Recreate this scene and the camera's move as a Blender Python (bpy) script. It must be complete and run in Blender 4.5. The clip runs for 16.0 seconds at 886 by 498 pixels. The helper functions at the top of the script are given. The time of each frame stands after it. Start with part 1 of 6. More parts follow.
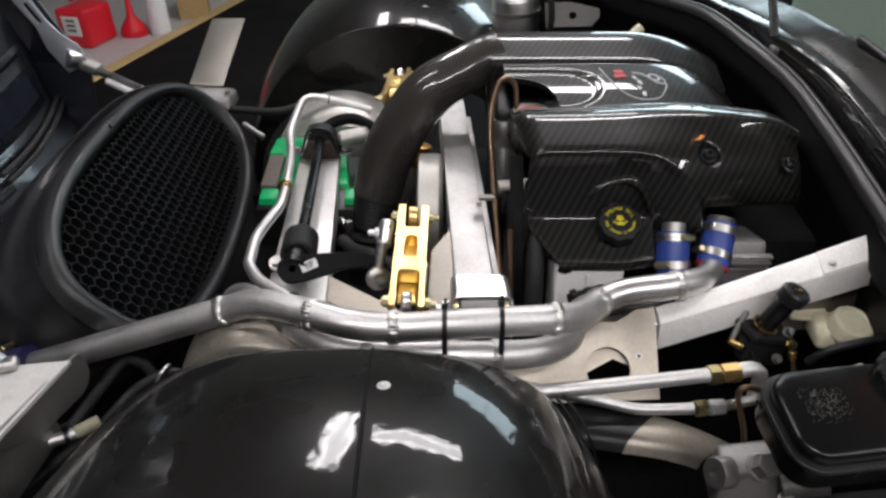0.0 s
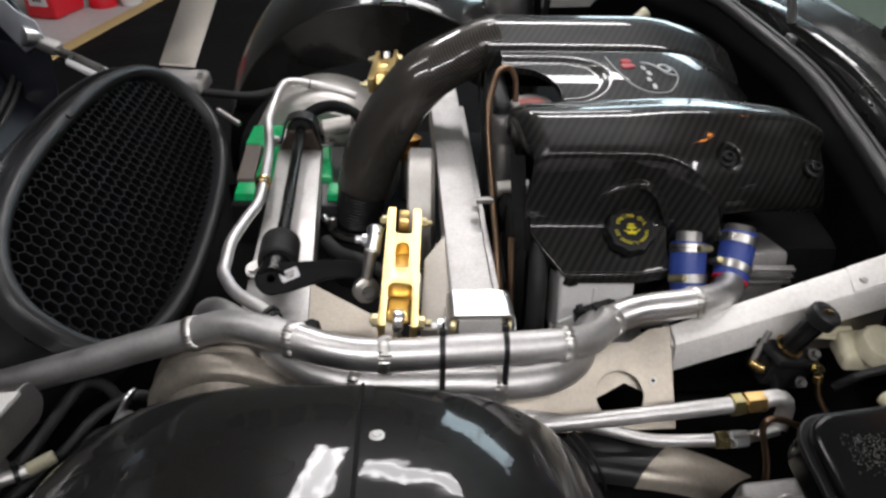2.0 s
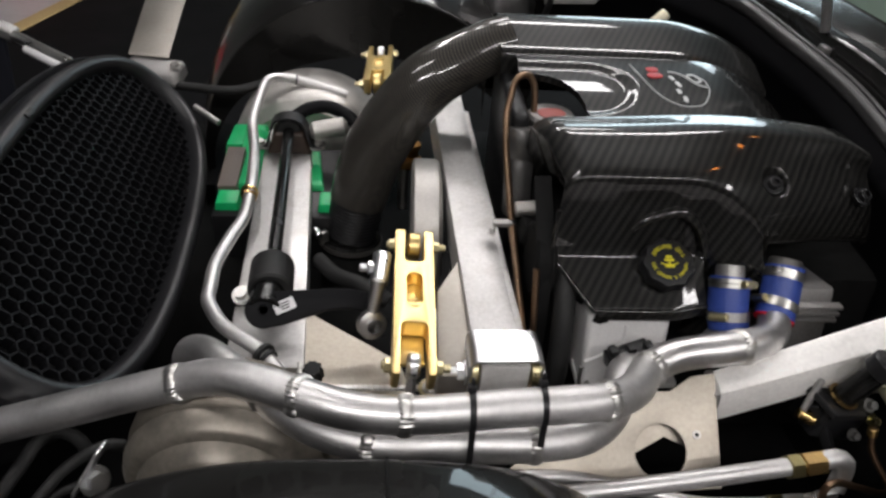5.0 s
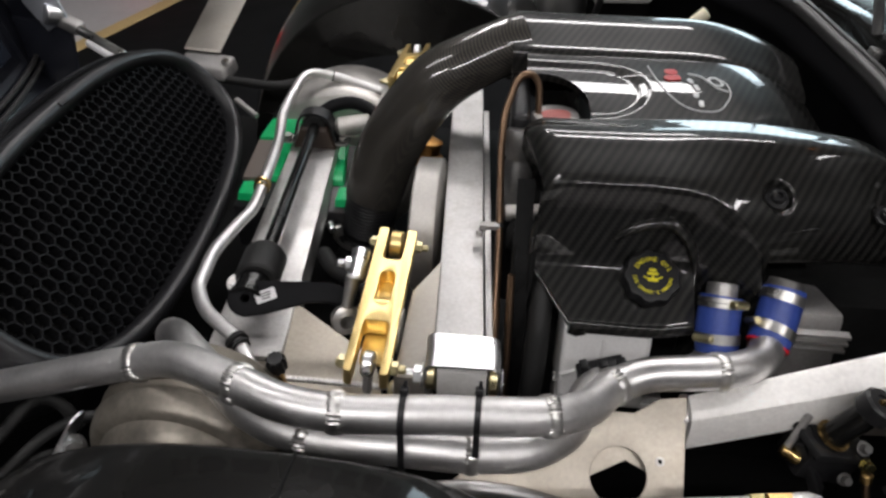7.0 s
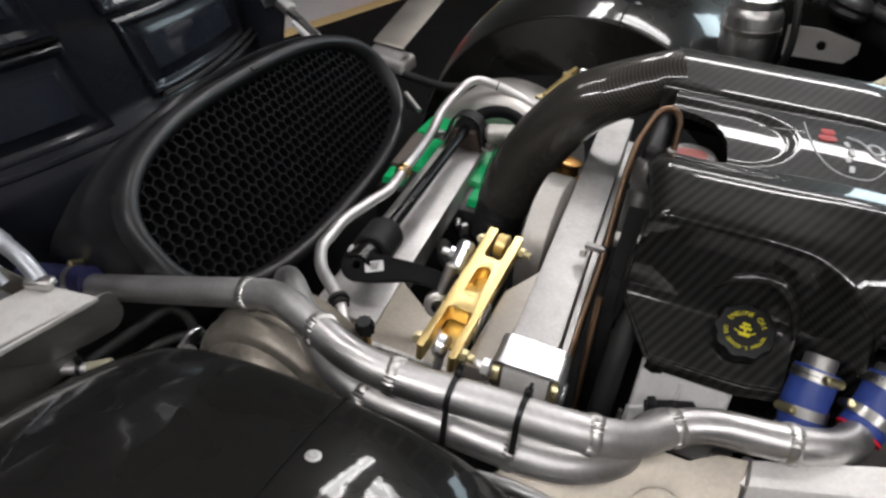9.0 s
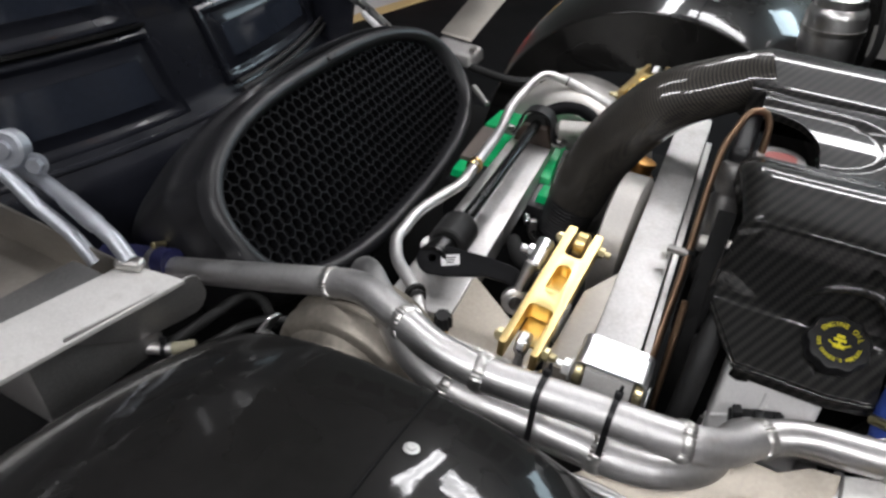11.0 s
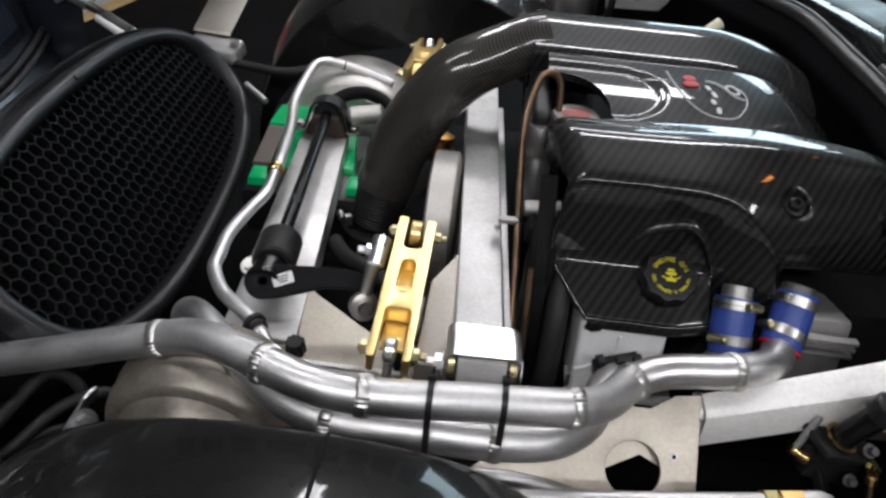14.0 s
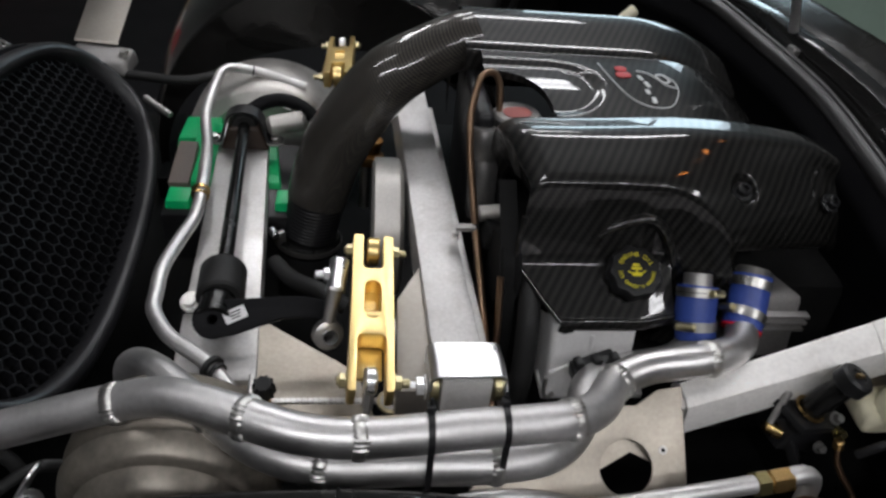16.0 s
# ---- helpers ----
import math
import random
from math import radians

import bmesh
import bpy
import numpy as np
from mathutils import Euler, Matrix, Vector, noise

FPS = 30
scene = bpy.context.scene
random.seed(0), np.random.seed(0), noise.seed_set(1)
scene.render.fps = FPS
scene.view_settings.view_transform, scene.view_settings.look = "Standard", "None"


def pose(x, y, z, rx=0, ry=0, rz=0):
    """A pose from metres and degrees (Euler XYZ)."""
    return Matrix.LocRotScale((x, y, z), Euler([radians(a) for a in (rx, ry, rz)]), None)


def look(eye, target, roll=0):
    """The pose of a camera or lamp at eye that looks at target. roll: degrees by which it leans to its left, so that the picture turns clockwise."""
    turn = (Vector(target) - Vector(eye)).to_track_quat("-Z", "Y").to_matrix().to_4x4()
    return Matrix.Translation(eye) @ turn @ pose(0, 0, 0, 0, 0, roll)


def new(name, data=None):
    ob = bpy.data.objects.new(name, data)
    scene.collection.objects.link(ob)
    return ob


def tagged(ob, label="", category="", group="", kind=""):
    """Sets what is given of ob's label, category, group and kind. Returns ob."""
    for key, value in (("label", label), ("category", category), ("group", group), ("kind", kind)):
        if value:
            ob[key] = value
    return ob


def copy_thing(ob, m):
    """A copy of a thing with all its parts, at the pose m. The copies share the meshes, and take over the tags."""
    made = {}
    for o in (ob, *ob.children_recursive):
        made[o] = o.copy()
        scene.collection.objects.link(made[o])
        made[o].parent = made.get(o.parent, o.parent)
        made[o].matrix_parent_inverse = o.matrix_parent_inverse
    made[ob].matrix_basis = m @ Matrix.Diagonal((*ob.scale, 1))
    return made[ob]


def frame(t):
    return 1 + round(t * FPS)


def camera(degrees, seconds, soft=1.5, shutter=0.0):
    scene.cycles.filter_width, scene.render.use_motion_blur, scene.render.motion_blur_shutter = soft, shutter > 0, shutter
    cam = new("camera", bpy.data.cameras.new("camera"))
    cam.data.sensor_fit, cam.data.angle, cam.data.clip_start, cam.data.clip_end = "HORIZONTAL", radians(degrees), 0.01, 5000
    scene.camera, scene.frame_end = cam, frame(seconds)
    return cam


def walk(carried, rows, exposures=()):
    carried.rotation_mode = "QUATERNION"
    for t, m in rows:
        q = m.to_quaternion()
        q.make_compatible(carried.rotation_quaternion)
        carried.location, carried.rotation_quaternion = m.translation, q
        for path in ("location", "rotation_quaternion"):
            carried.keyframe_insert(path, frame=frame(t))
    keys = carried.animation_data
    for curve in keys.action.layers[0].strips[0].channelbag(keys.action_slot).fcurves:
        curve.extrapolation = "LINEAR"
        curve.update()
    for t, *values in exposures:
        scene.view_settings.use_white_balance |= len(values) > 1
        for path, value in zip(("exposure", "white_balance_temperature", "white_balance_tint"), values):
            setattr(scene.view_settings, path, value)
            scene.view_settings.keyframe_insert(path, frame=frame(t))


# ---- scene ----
cam = camera(66.0, 16.0, soft=2.7)
PATH = [
    (0, (0.016, -0.003, 1.359), (-0.006, 1.658, 0.245), -0.3),
    (0.5, (0.015, 0.022, 1.357), (0.005, 1.676, 0.233), -0.1),
    (1, (0.01, 0.047, 1.352), (0.012, 1.69, 0.212), 0.2),
    (1.5, (0.001, 0.081, 1.35), (0.016, 1.71, 0.19), 0.5),
    (2, (-0.007, 0.115, 1.347), (0.028, 1.732, 0.171), 1.0),
    (2.5, (-0.022, 0.147, 1.346), (0.051, 1.754, 0.158), 1.7),
    (3, (-0.041, 0.181, 1.344), (0.084, 1.779, 0.149), 2.5),
    (3.5, (-0.056, 0.21, 1.341), (0.108, 1.801, 0.141), 2.9),
    (4, (-0.071, 0.23, 1.336), (0.113, 1.816, 0.132), 3.1),
    (4.5, (-0.082, 0.243, 1.329), (0.095, 1.827, 0.122), 3.5),
    (4.7, (-0.082, 0.245, 1.328), (0.08, 1.833, 0.122), 3.8),
    (6.8, (0.073, 0.266, 1.327), (-0.031, 1.851, 0.111), 1.2),
    (7, (0.093, 0.265, 1.324), (-0.058, 1.847, 0.109), 0.9),
    (7.5, (0.125, 0.263, 1.324), (-0.133, 1.833, 0.112), 1.0),
    (8, (0.147, 0.252, 1.327), (-0.235, 1.808, 0.13), 1.9),
    (8.5, (0.17, 0.241, 1.329), (-0.336, 1.774, 0.147), 2.8),
    (9, (0.188, 0.234, 1.327), (-0.423, 1.73, 0.149), 3.5),
    (9.5, (0.194, 0.228, 1.327), (-0.521, 1.673, 0.144), 3.4),
    (9.7, (0.194, 0.225, 1.327), (-0.56, 1.648, 0.14), 3.1),
    (11.8, (0.082, 0.206, 1.328), (-0.491, 1.688, 0.113), 3.7),
    (12, (0.076, 0.207, 1.327), (-0.449, 1.707, 0.113), 3.7),
    (12.5, (0.062, 0.205, 1.321), (-0.354, 1.74, 0.109), 4.1),
    (13, (0.058, 0.205, 1.317), (-0.259, 1.761, 0.1), 4.7),
    (13.5, (0.053, 0.223, 1.314), (-0.159, 1.794, 0.094), 4.8),
    (14, (0.034, 0.245, 1.318), (-0.051, 1.832, 0.103), 5.0),
    (14.5, (0.004, 0.258, 1.323), (0.04, 1.852, 0.115), 5.2),
    (15, (-0.041, 0.273, 1.326), (0.107, 1.853, 0.108), 5.5),
    (15.5, (-0.078, 0.287, 1.323), (0.159, 1.847, 0.095), 6.1),
    (16, (-0.065, 0.297, 1.323), (0.167, 1.859, 0.095), 6.4),
]
LIGHTNESS = [(0, -0.13, 6480, 13), (2.5, -0.15, 6500, 12), (4.7, -0.25, 6550, 12), (7.5, -0.26, 6510, 12), (9.7, -0.19, 6480, 12), (11.8, 0.05, 6220, 11), (13.0, 0.01, 6200, 11), (14.0, -0.22, 6220, 11), (14.5, -0.39, 6230, 11), (15.2, -0.55, 6260, 11), (16, -0.6, 6280, 11)]
walk(cam, [(t, look(eye, target, roll)) for t, eye, target, roll in PATH], LIGHTNESS)

# ---- light and exposure ----
world = bpy.data.worlds.new("garage_world")
scene.world = world
world.use_nodes = True
world.node_tree.nodes["Background"].inputs["Color"].default_value = (0.75, 0.85, 1.0, 1)
world.node_tree.nodes["Background"].inputs["Strength"].default_value = 0.03


def lamp(name, loc, size, power, colour, target=None):
    d = bpy.data.lights.new(name, "AREA")
    d.shape, d.size, d.size_y, d.energy, d.color = "RECTANGLE", size[0], size[1], power, colour
    o = new(name, d)
    o.matrix_world = look(loc, target or (loc[0], loc[1] + 0.001, loc[2] - 1))
    return o


# ---- materials ----
MATS = {}


def material(name, colour, rough=0.5, metal=0.0, coat=0.0, coat_rough=0.05, vary=0.12, scale=40.0, bump=0.0, bump_scale=300.0,
             rough_vary=0.08, spec=0.5, stretch=(1, 1, 1), stain=0.0, stain_colour=(0.05, 0.04, 0.03)):
    """A Principled surface with variation at two scales, fine relief and optional stains."""
    m = bpy.data.materials.new(name)
    m.use_nodes = True
    nt = m.node_tree
    b = nt.nodes["Principled BSDF"]
    b.inputs["Metallic"].default_value = metal
    b.inputs["Coat Weight"].default_value = coat
    b.inputs["Coat Roughness"].default_value = coat_rough
    b.inputs["Specular IOR Level"].default_value = spec
    co = nt.nodes.new("ShaderNodeTexCoord")
    mp = nt.nodes.new("ShaderNodeMapping")
    mp.inputs["Scale"].default_value = stretch
    nt.links.new(co.outputs["Object"], mp.inputs["Vector"])
    big = nt.nodes.new("ShaderNodeTexNoise")
    big.inputs["Scale"].default_value, big.inputs["Detail"].default_value = scale * 0.25, 5.0
    small = nt.nodes.new("ShaderNodeTexNoise")
    small.inputs["Scale"].default_value, small.inputs["Detail"].default_value = scale * 4.0, 3.0
    for n in (big, small):
        nt.links.new(mp.outputs["Vector"], n.inputs["Vector"])
    mix = nt.nodes.new("ShaderNodeMath")
    mix.operation = "ADD"
    nt.links.new(big.outputs["Fac"], mix.inputs[0])
    nt.links.new(small.outputs["Fac"], mix.inputs[1])
    ramp = nt.nodes.new("ShaderNodeMapRange")
    ramp.inputs["From Min"].default_value, ramp.inputs["From Max"].default_value = 0.6, 1.4
    ramp.inputs["To Min"].default_value, ramp.inputs["To Max"].default_value = 1 - vary, 1 + vary
    nt.links.new(mix.outputs[0], ramp.inputs["Value"])
    hue = nt.nodes.new("ShaderNodeMix")
    hue.data_type, hue.blend_type = "RGBA", "MULTIPLY"
    hue.inputs["Factor"].default_value = 1.0
    hue.inputs["A"].default_value = (*colour, 1)
    nt.links.new(ramp.outputs["Result"], hue.inputs["B"])
    out = hue.outputs["Result"]
    if stain:
        st = nt.nodes.new("ShaderNodeTexNoise")
        st.inputs["Scale"].default_value, st.inputs["Detail"].default_value = scale * 0.6, 6.0
        nt.links.new(co.outputs["Object"], st.inputs["Vector"])
        sr = nt.nodes.new("ShaderNodeMapRange")
        sr.inputs["From Min"].default_value, sr.inputs["From Max"].default_value = 0.52, 0.72
        sr.inputs["To Max"].default_value = stain
        nt.links.new(st.outputs["Fac"], sr.inputs["Value"])
        sm = nt.nodes.new("ShaderNodeMix")
        sm.data_type = "RGBA"
        sm.inputs["B"].default_value = (*stain_colour, 1)
        nt.links.new(sr.outputs["Result"], sm.inputs["Factor"])
        nt.links.new(out, sm.inputs["A"])
        out = sm.outputs["Result"]
    nt.links.new(out, b.inputs["Base Color"])
    rr = nt.nodes.new("ShaderNodeMapRange")
    rr.inputs["From Min"].default_value, rr.inputs["From Max"].default_value = 0.3, 0.7
    rr.inputs["To Min"].default_value = max(0.02, rough - rough_vary)
    rr.inputs["To Max"].default_value = min(1.0, rough + rough_vary)
    nt.links.new(big.outputs["Fac"], rr.inputs["Value"])
    nt.links.new(rr.outputs["Result"], b.inputs["Roughness"])
    if bump:
        bn = nt.nodes.new("ShaderNodeTexNoise")
        bn.inputs["Scale"].default_value, bn.inputs["Detail"].default_value = bump_scale, 3.0
        nt.links.new(mp.outputs["Vector"], bn.inputs["Vector"])
        bp = nt.nodes.new("ShaderNodeBump")
        bp.inputs["Strength"].default_value, bp.inputs["Distance"].default_value = bump, 0.001
        nt.links.new(bn.outputs["Fac"], bp.inputs["Height"])
        nt.links.new(bp.outputs["Normal"], b.inputs["Normal"])
        nt.links.new(bp.outputs["Normal"], b.inputs["Coat Normal"])
    MATS[name] = m
    return m


def carbon_material(name, ax, ay, tow=0.0022, light=(0.0185, 0.0178, 0.016), coat_rough=0.035, dark=0.0035):
    """Lacquered 2x2 twill: ax and ay weigh world axes into the weave's two directions."""
    m = material(name, (0.02, 0.02, 0.02), 0.4, 0.0, 1.0, coat_rough, 0.2, 60, rough_vary=0.05)
    nt = m.node_tree
    b = nt.nodes["Principled BSDF"]
    co = nt.nodes.new("ShaderNodeTexCoord")

    def cell(axis):
        d = nt.nodes.new("ShaderNodeVectorMath")
        d.operation = "DOT_PRODUCT"
        d.inputs[1].default_value = [a / tow for a in axis]
        nt.links.new(co.outputs["Object"], d.inputs[0])
        f = nt.nodes.new("ShaderNodeMath")
        f.operation = "FLOOR"
        nt.links.new(d.outputs["Value"], f.inputs[0])
        return f, d

    (fu, du), (fv, dv) = cell(ax), cell(ay)
    s = nt.nodes.new("ShaderNodeMath")
    s.operation = "ADD"
    nt.links.new(fu.outputs[0], s.inputs[0])
    nt.links.new(fv.outputs[0], s.inputs[1])
    md = nt.nodes.new("ShaderNodeMath")
    md.operation = "FLOORED_MODULO"
    md.inputs[1].default_value = 4.0
    nt.links.new(s.outputs[0], md.inputs[0])
    lt = nt.nodes.new("ShaderNodeMath")
    lt.operation = "LESS_THAN"
    lt.inputs[1].default_value = 1.5
    nt.links.new(md.outputs[0], lt.inputs[0])
    cm = nt.nodes.new("ShaderNodeMix")
    cm.data_type = "RGBA"
    cm.inputs["A"].default_value, cm.inputs["B"].default_value = (dark, dark, dark, 1), (*light, 1)
    nt.links.new(lt.outputs[0], cm.inputs["Factor"])
    nt.links.new(cm.outputs["Result"], b.inputs["Base Color"])
    b.inputs["Metallic"].default_value = 0.15
    b.inputs["Specular IOR Level"].default_value = 0.2
    return m


ALU = material("brushed_aluminium", (0.6, 0.59, 0.58), 0.54, 1.0, vary=0.16, scale=45, bump=0.1, bump_scale=350, rough_vary=0.16, stain=0.35, stain_colour=(0.38, 0.36, 0.33))
ALU_BRIGHT = material("bright_sheet_aluminium", (0.93, 0.91, 0.88), 0.42, 0.1, vary=0.12, scale=45, bump=0.1, bump_scale=350, rough_vary=0.12, stain=0.25, stain_colour=(0.42, 0.38, 0.33))
DARK_CAST = material("dark_casting", (0.12, 0.115, 0.11), 0.5, 0.7, vary=0.15, scale=60, bump=0.25, bump_scale=700)
CAST_GREY = material("grey_casting", (0.36, 0.35, 0.34), 0.45, 0.8, vary=0.15, scale=60, bump=0.25, bump_scale=700)
ALU_TUBE = material("satin_aluminium_tube", (0.66, 0.65, 0.645), 0.47, 1.0, vary=0.12, scale=36, bump=0.12, bump_scale=150, rough_vary=0.12, stain=0.3, stain_colour=(0.5, 0.48, 0.46))
ALU_DULL = material("dull_sheet_aluminium", (0.38, 0.355, 0.32), 0.52, 1.0, vary=0.1, scale=35, bump=0.08, bump_scale=400, stain=0.25, stain_colour=(0.36, 0.31, 0.26))
DRUM = material("tarnished_aluminium", (0.25, 0.225, 0.19), 0.55, 0.75, vary=0.16, scale=35, bump=0.2, bump_scale=300, stain=0.4, stain_colour=(0.16, 0.13, 0.1))
ALU_CAST = material("cast_aluminium", (0.62, 0.6, 0.57), 0.55, 0.9, vary=0.12, scale=60, bump=0.25, bump_scale=700, stain=0.2, stain_colour=(0.25, 0.22, 0.2))
CAST_PALE = material("pale_grey_casting", (0.58, 0.57, 0.55), 0.5, 0.1, vary=0.12, scale=60, bump=0.2, bump_scale=700, stain=0.2, stain_colour=(0.25, 0.23, 0.2))
PLATE_TAN = material("tan_sheet_aluminium", (0.45, 0.41, 0.35), 0.5, 1.0, vary=0.14, scale=45, bump=0.1, bump_scale=450, stain=0.35, stain_colour=(0.36, 0.31, 0.25))
VALVE = material("pale_valve_casting", (0.74, 0.73, 0.72), 0.42, 0.1, vary=0.08, scale=60, bump=0.15, bump_scale=700)
CYL_GREY = material("dull_grey_casting", (0.21, 0.205, 0.2), 0.45, 0.75, vary=0.18, scale=60, bump=0.3, bump_scale=600)
DRUM_DARK = material("dark_stained_housing", (0.25, 0.225, 0.19), 0.42, 0.6, vary=0.25, scale=30, bump=0.15, bump_scale=250, stain=0.4, stain_colour=(0.03, 0.026, 0.022))
OLIVE = material("olive_plated_steel", (0.3, 0.26, 0.13), 0.3, 1.0, vary=0.2, scale=120)
DULL_ZINC = material("bluish_zinc_plate", (0.46, 0.48, 0.52), 0.48, 0.85, vary=0.15, scale=80, bump=0.15, bump_scale=500)
WELD = material("weld_bead", (0.66, 0.65, 0.63), 0.38, 1.0, vary=0.2, scale=150, bump=0.35, bump_scale=350)
ZINC = material("bright_zinc_plate", (0.86, 0.87, 0.88), 0.32, 1.0, vary=0.06, scale=60, bump=0.04)
YZINC = material("yellow_zinc_steel", (0.62, 0.55, 0.33), 0.35, 1.0, vary=0.2, scale=90)
STEEL = material("plain_steel", (0.55, 0.54, 0.52), 0.35, 1.0, vary=0.15, scale=90, bump=0.06)
SCREW = material("dull_plated_screw", (0.7, 0.7, 0.69), 0.55, 0.7, vary=0.1, scale=90)
CHROME = material("polished_steel", (0.8, 0.8, 0.8), 0.12, 1.0, vary=0.05, scale=60)
CAN = material("brushed_metal_can", (0.72, 0.71, 0.7), 0.36, 1.0, vary=0.1, scale=60)
GOLD = material("gold_anodised_aluminium", (0.87, 0.66, 0.29), 0.36, 1.0, vary=0.05, scale=50, bump=0.05, bump_scale=900)
BRONZE = material("gold_brown_anodising", (0.5, 0.27, 0.09), 0.4, 1.0, vary=0.15, scale=70)
BRASS = material("brass", (0.5, 0.34, 0.14), 0.26, 1.0, vary=0.2, scale=90)
COPPER = material("tarnished_copper_nickel_pipe", (0.28, 0.185, 0.12), 0.38, 1.0, vary=0.2, scale=60, stain=0.3, stain_colour=(0.12, 0.07, 0.04))
BLACK_GEL = material("black_gelcoat", (0.012, 0.0115, 0.011), 0.28, 0.0, 0.75, 0.04, vary=0.2, scale=15, bump=0.75, bump_scale=15, rough_vary=0.06, spec=0.08)
BLACK_PLASTIC = material("black_satin_plastic", (0.011, 0.011, 0.012), 0.4, vary=0.15, scale=40, bump=0.08, bump_scale=900, spec=0.35)
BLACK_GLOSS = material("black_gloss_plastic", (0.006, 0.006, 0.006), 0.22, 0.0, vary=0.15, scale=40, bump=0.03, bump_scale=400, spec=0.3)
DUCT_BLACK = material("black_moulded_plastic", (0.013, 0.013, 0.0145), 0.4, vary=0.15, scale=40, bump=0.06, bump_scale=900, spec=0.5)
MESH_BLACK = material("matt_black_mesh", (0.0065, 0.0065, 0.0075), 0.52, vary=0.2, scale=40, spec=0.1)
# near-black; on the engine parts it stands in for shade below the cover
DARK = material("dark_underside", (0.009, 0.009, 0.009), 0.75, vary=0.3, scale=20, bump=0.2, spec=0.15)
BUSH_BROWN = material("dark_brown_moulding", (0.03, 0.018, 0.012), 0.5, vary=0.15, scale=40, bump=0.06, bump_scale=600)
RUBBER = material("black_rubber", (0.015, 0.015, 0.015), 0.55, vary=0.15, scale=60, bump=0.15, bump_scale=600, spec=0.35)
SEAL = material("grey_black_rubber_seal", (0.026, 0.025, 0.025), 0.38, vary=0.12, scale=40, bump=0.05, spec=0.35)
COWL = material("dull_grey_brown_cowl", (0.012, 0.011, 0.0095), 0.28, vary=0.15, scale=30, bump=0.06, bump_scale=500, spec=0.12)
NAVY = material("dark_navy_hose", (0.016, 0.018, 0.075), 0.5, vary=0.15, scale=60)
NAVY_GLOSS = material("navy_black_gloss", (0.018, 0.022, 0.032), 0.16, 0.0, 0.4, 0.06, vary=0.2, scale=20, bump=0.1, bump_scale=20)
CLAM = material("navy_black_gelcoat", (0.011, 0.012, 0.017), 0.3, 0.0, 0.4, 0.08, vary=0.2, scale=15, bump=0.1, bump_scale=16, spec=0.3)
BLUE = material("blue_silicone_hose", (0.03, 0.063, 0.29), 0.42, vary=0.12, scale=60, bump=0.15, bump_scale=900)
GREEN = material("bright_green_plastic", (0.0, 0.42, 0.13), 0.4, vary=0.1, scale=40)
BROWN = material("brown_grey_label", (0.13, 0.105, 0.09), 0.55, vary=0.15, scale=60)
CREAM = material("cream_translucent_plastic", (0.8, 0.75, 0.56), 0.45, vary=0.1, scale=30)
RED = material("red_plastic", (0.72, 0.015, 0.03), 0.4, vary=0.06, scale=15)
WHITE = material("white_plastic", (0.78, 0.77, 0.78), 0.45, vary=0.04, scale=15)
YELLOW_INK = material("yellow_print", (0.75, 0.66, 0.02), 0.6, vary=0.05)
WHITE_INK = material("white_print", (0.6, 0.61, 0.61), 0.5, vary=0.05)
FADED_RED = material("faded_red_print", (0.3, 0.07, 0.06), 0.5, vary=0.2)
RED_INK = material("red_print", (0.45, 0.015, 0.015), 0.4, vary=0.05)
SPECK = material("faded_white_print", (0.16, 0.16, 0.15), 0.6, vary=0.2)
CARBON = carbon_material("lacquered_carbon_twill", (0.93, 0.367, 0.33), (0.367, -0.93, -0.837), 0.0044)
CARBON_PIPE = carbon_material("lacquered_carbon_pipe_twill", (0.5, 0.3, 0.9), (0.6, -0.8, 0.2), 0.0018, (0.075, 0.067, 0.056), 0.025, 0.02)
WRAP = material("grimy_tape", (0.3, 0.28, 0.2), 0.7, vary=0.2, scale=60)
CONCRETE = material("painted_concrete_floor", (0.5, 0.47, 0.47), 0.45, vary=0.1, scale=6, bump=0.1, bump_scale=60, stain=0.2, stain_colour=(0.3, 0.28, 0.27))
DARK_PAINT = material("dark_wall_paint", (0.09, 0.09, 0.095), 0.7, vary=0.05, scale=6, bump=0.1, bump_scale=120)
PAINT = material("wall_paint", (0.62, 0.62, 0.61), 0.7, vary=0.04, scale=6, bump=0.1, bump_scale=120)
DULL_PAINT = material("dull_grey_green_wall_paint", (0.3, 0.34, 0.32), 0.7, vary=0.06, scale=6, bump=0.1, bump_scale=120)
GREEN_PAINT = material("pale_green_wall_paint", (0.33, 0.45, 0.37), 0.7, vary=0.05, scale=6, bump=0.1, bump_scale=120)
# grey level sets how bright the unseen ceiling shows in glossy parts
CEILING = material("dull_ceiling_boards", (0.25, 0.245, 0.24), 0.8, vary=0.15, scale=4, bump=0.1, bump_scale=60)
FLOOR_BLACK = material("matt_near_black_sheet", (0.007, 0.007, 0.0075), 0.75, vary=0.2, scale=12, bump=0.2, bump_scale=120, spec=0.08)
TAN = material("tan_cardboard", (0.5, 0.35, 0.16), 0.7, vary=0.12, scale=15)


def glow(name, colour, strength):
    m = bpy.data.materials.new(name)
    m.use_nodes = True
    b = m.node_tree.nodes["Principled BSDF"]
    b.inputs["Base Color"].default_value = (0.8, 0.8, 0.8, 1)
    b.inputs["Emission Color"].default_value = (*colour, 1)
    b.inputs["Emission Strength"].default_value = strength
    return m


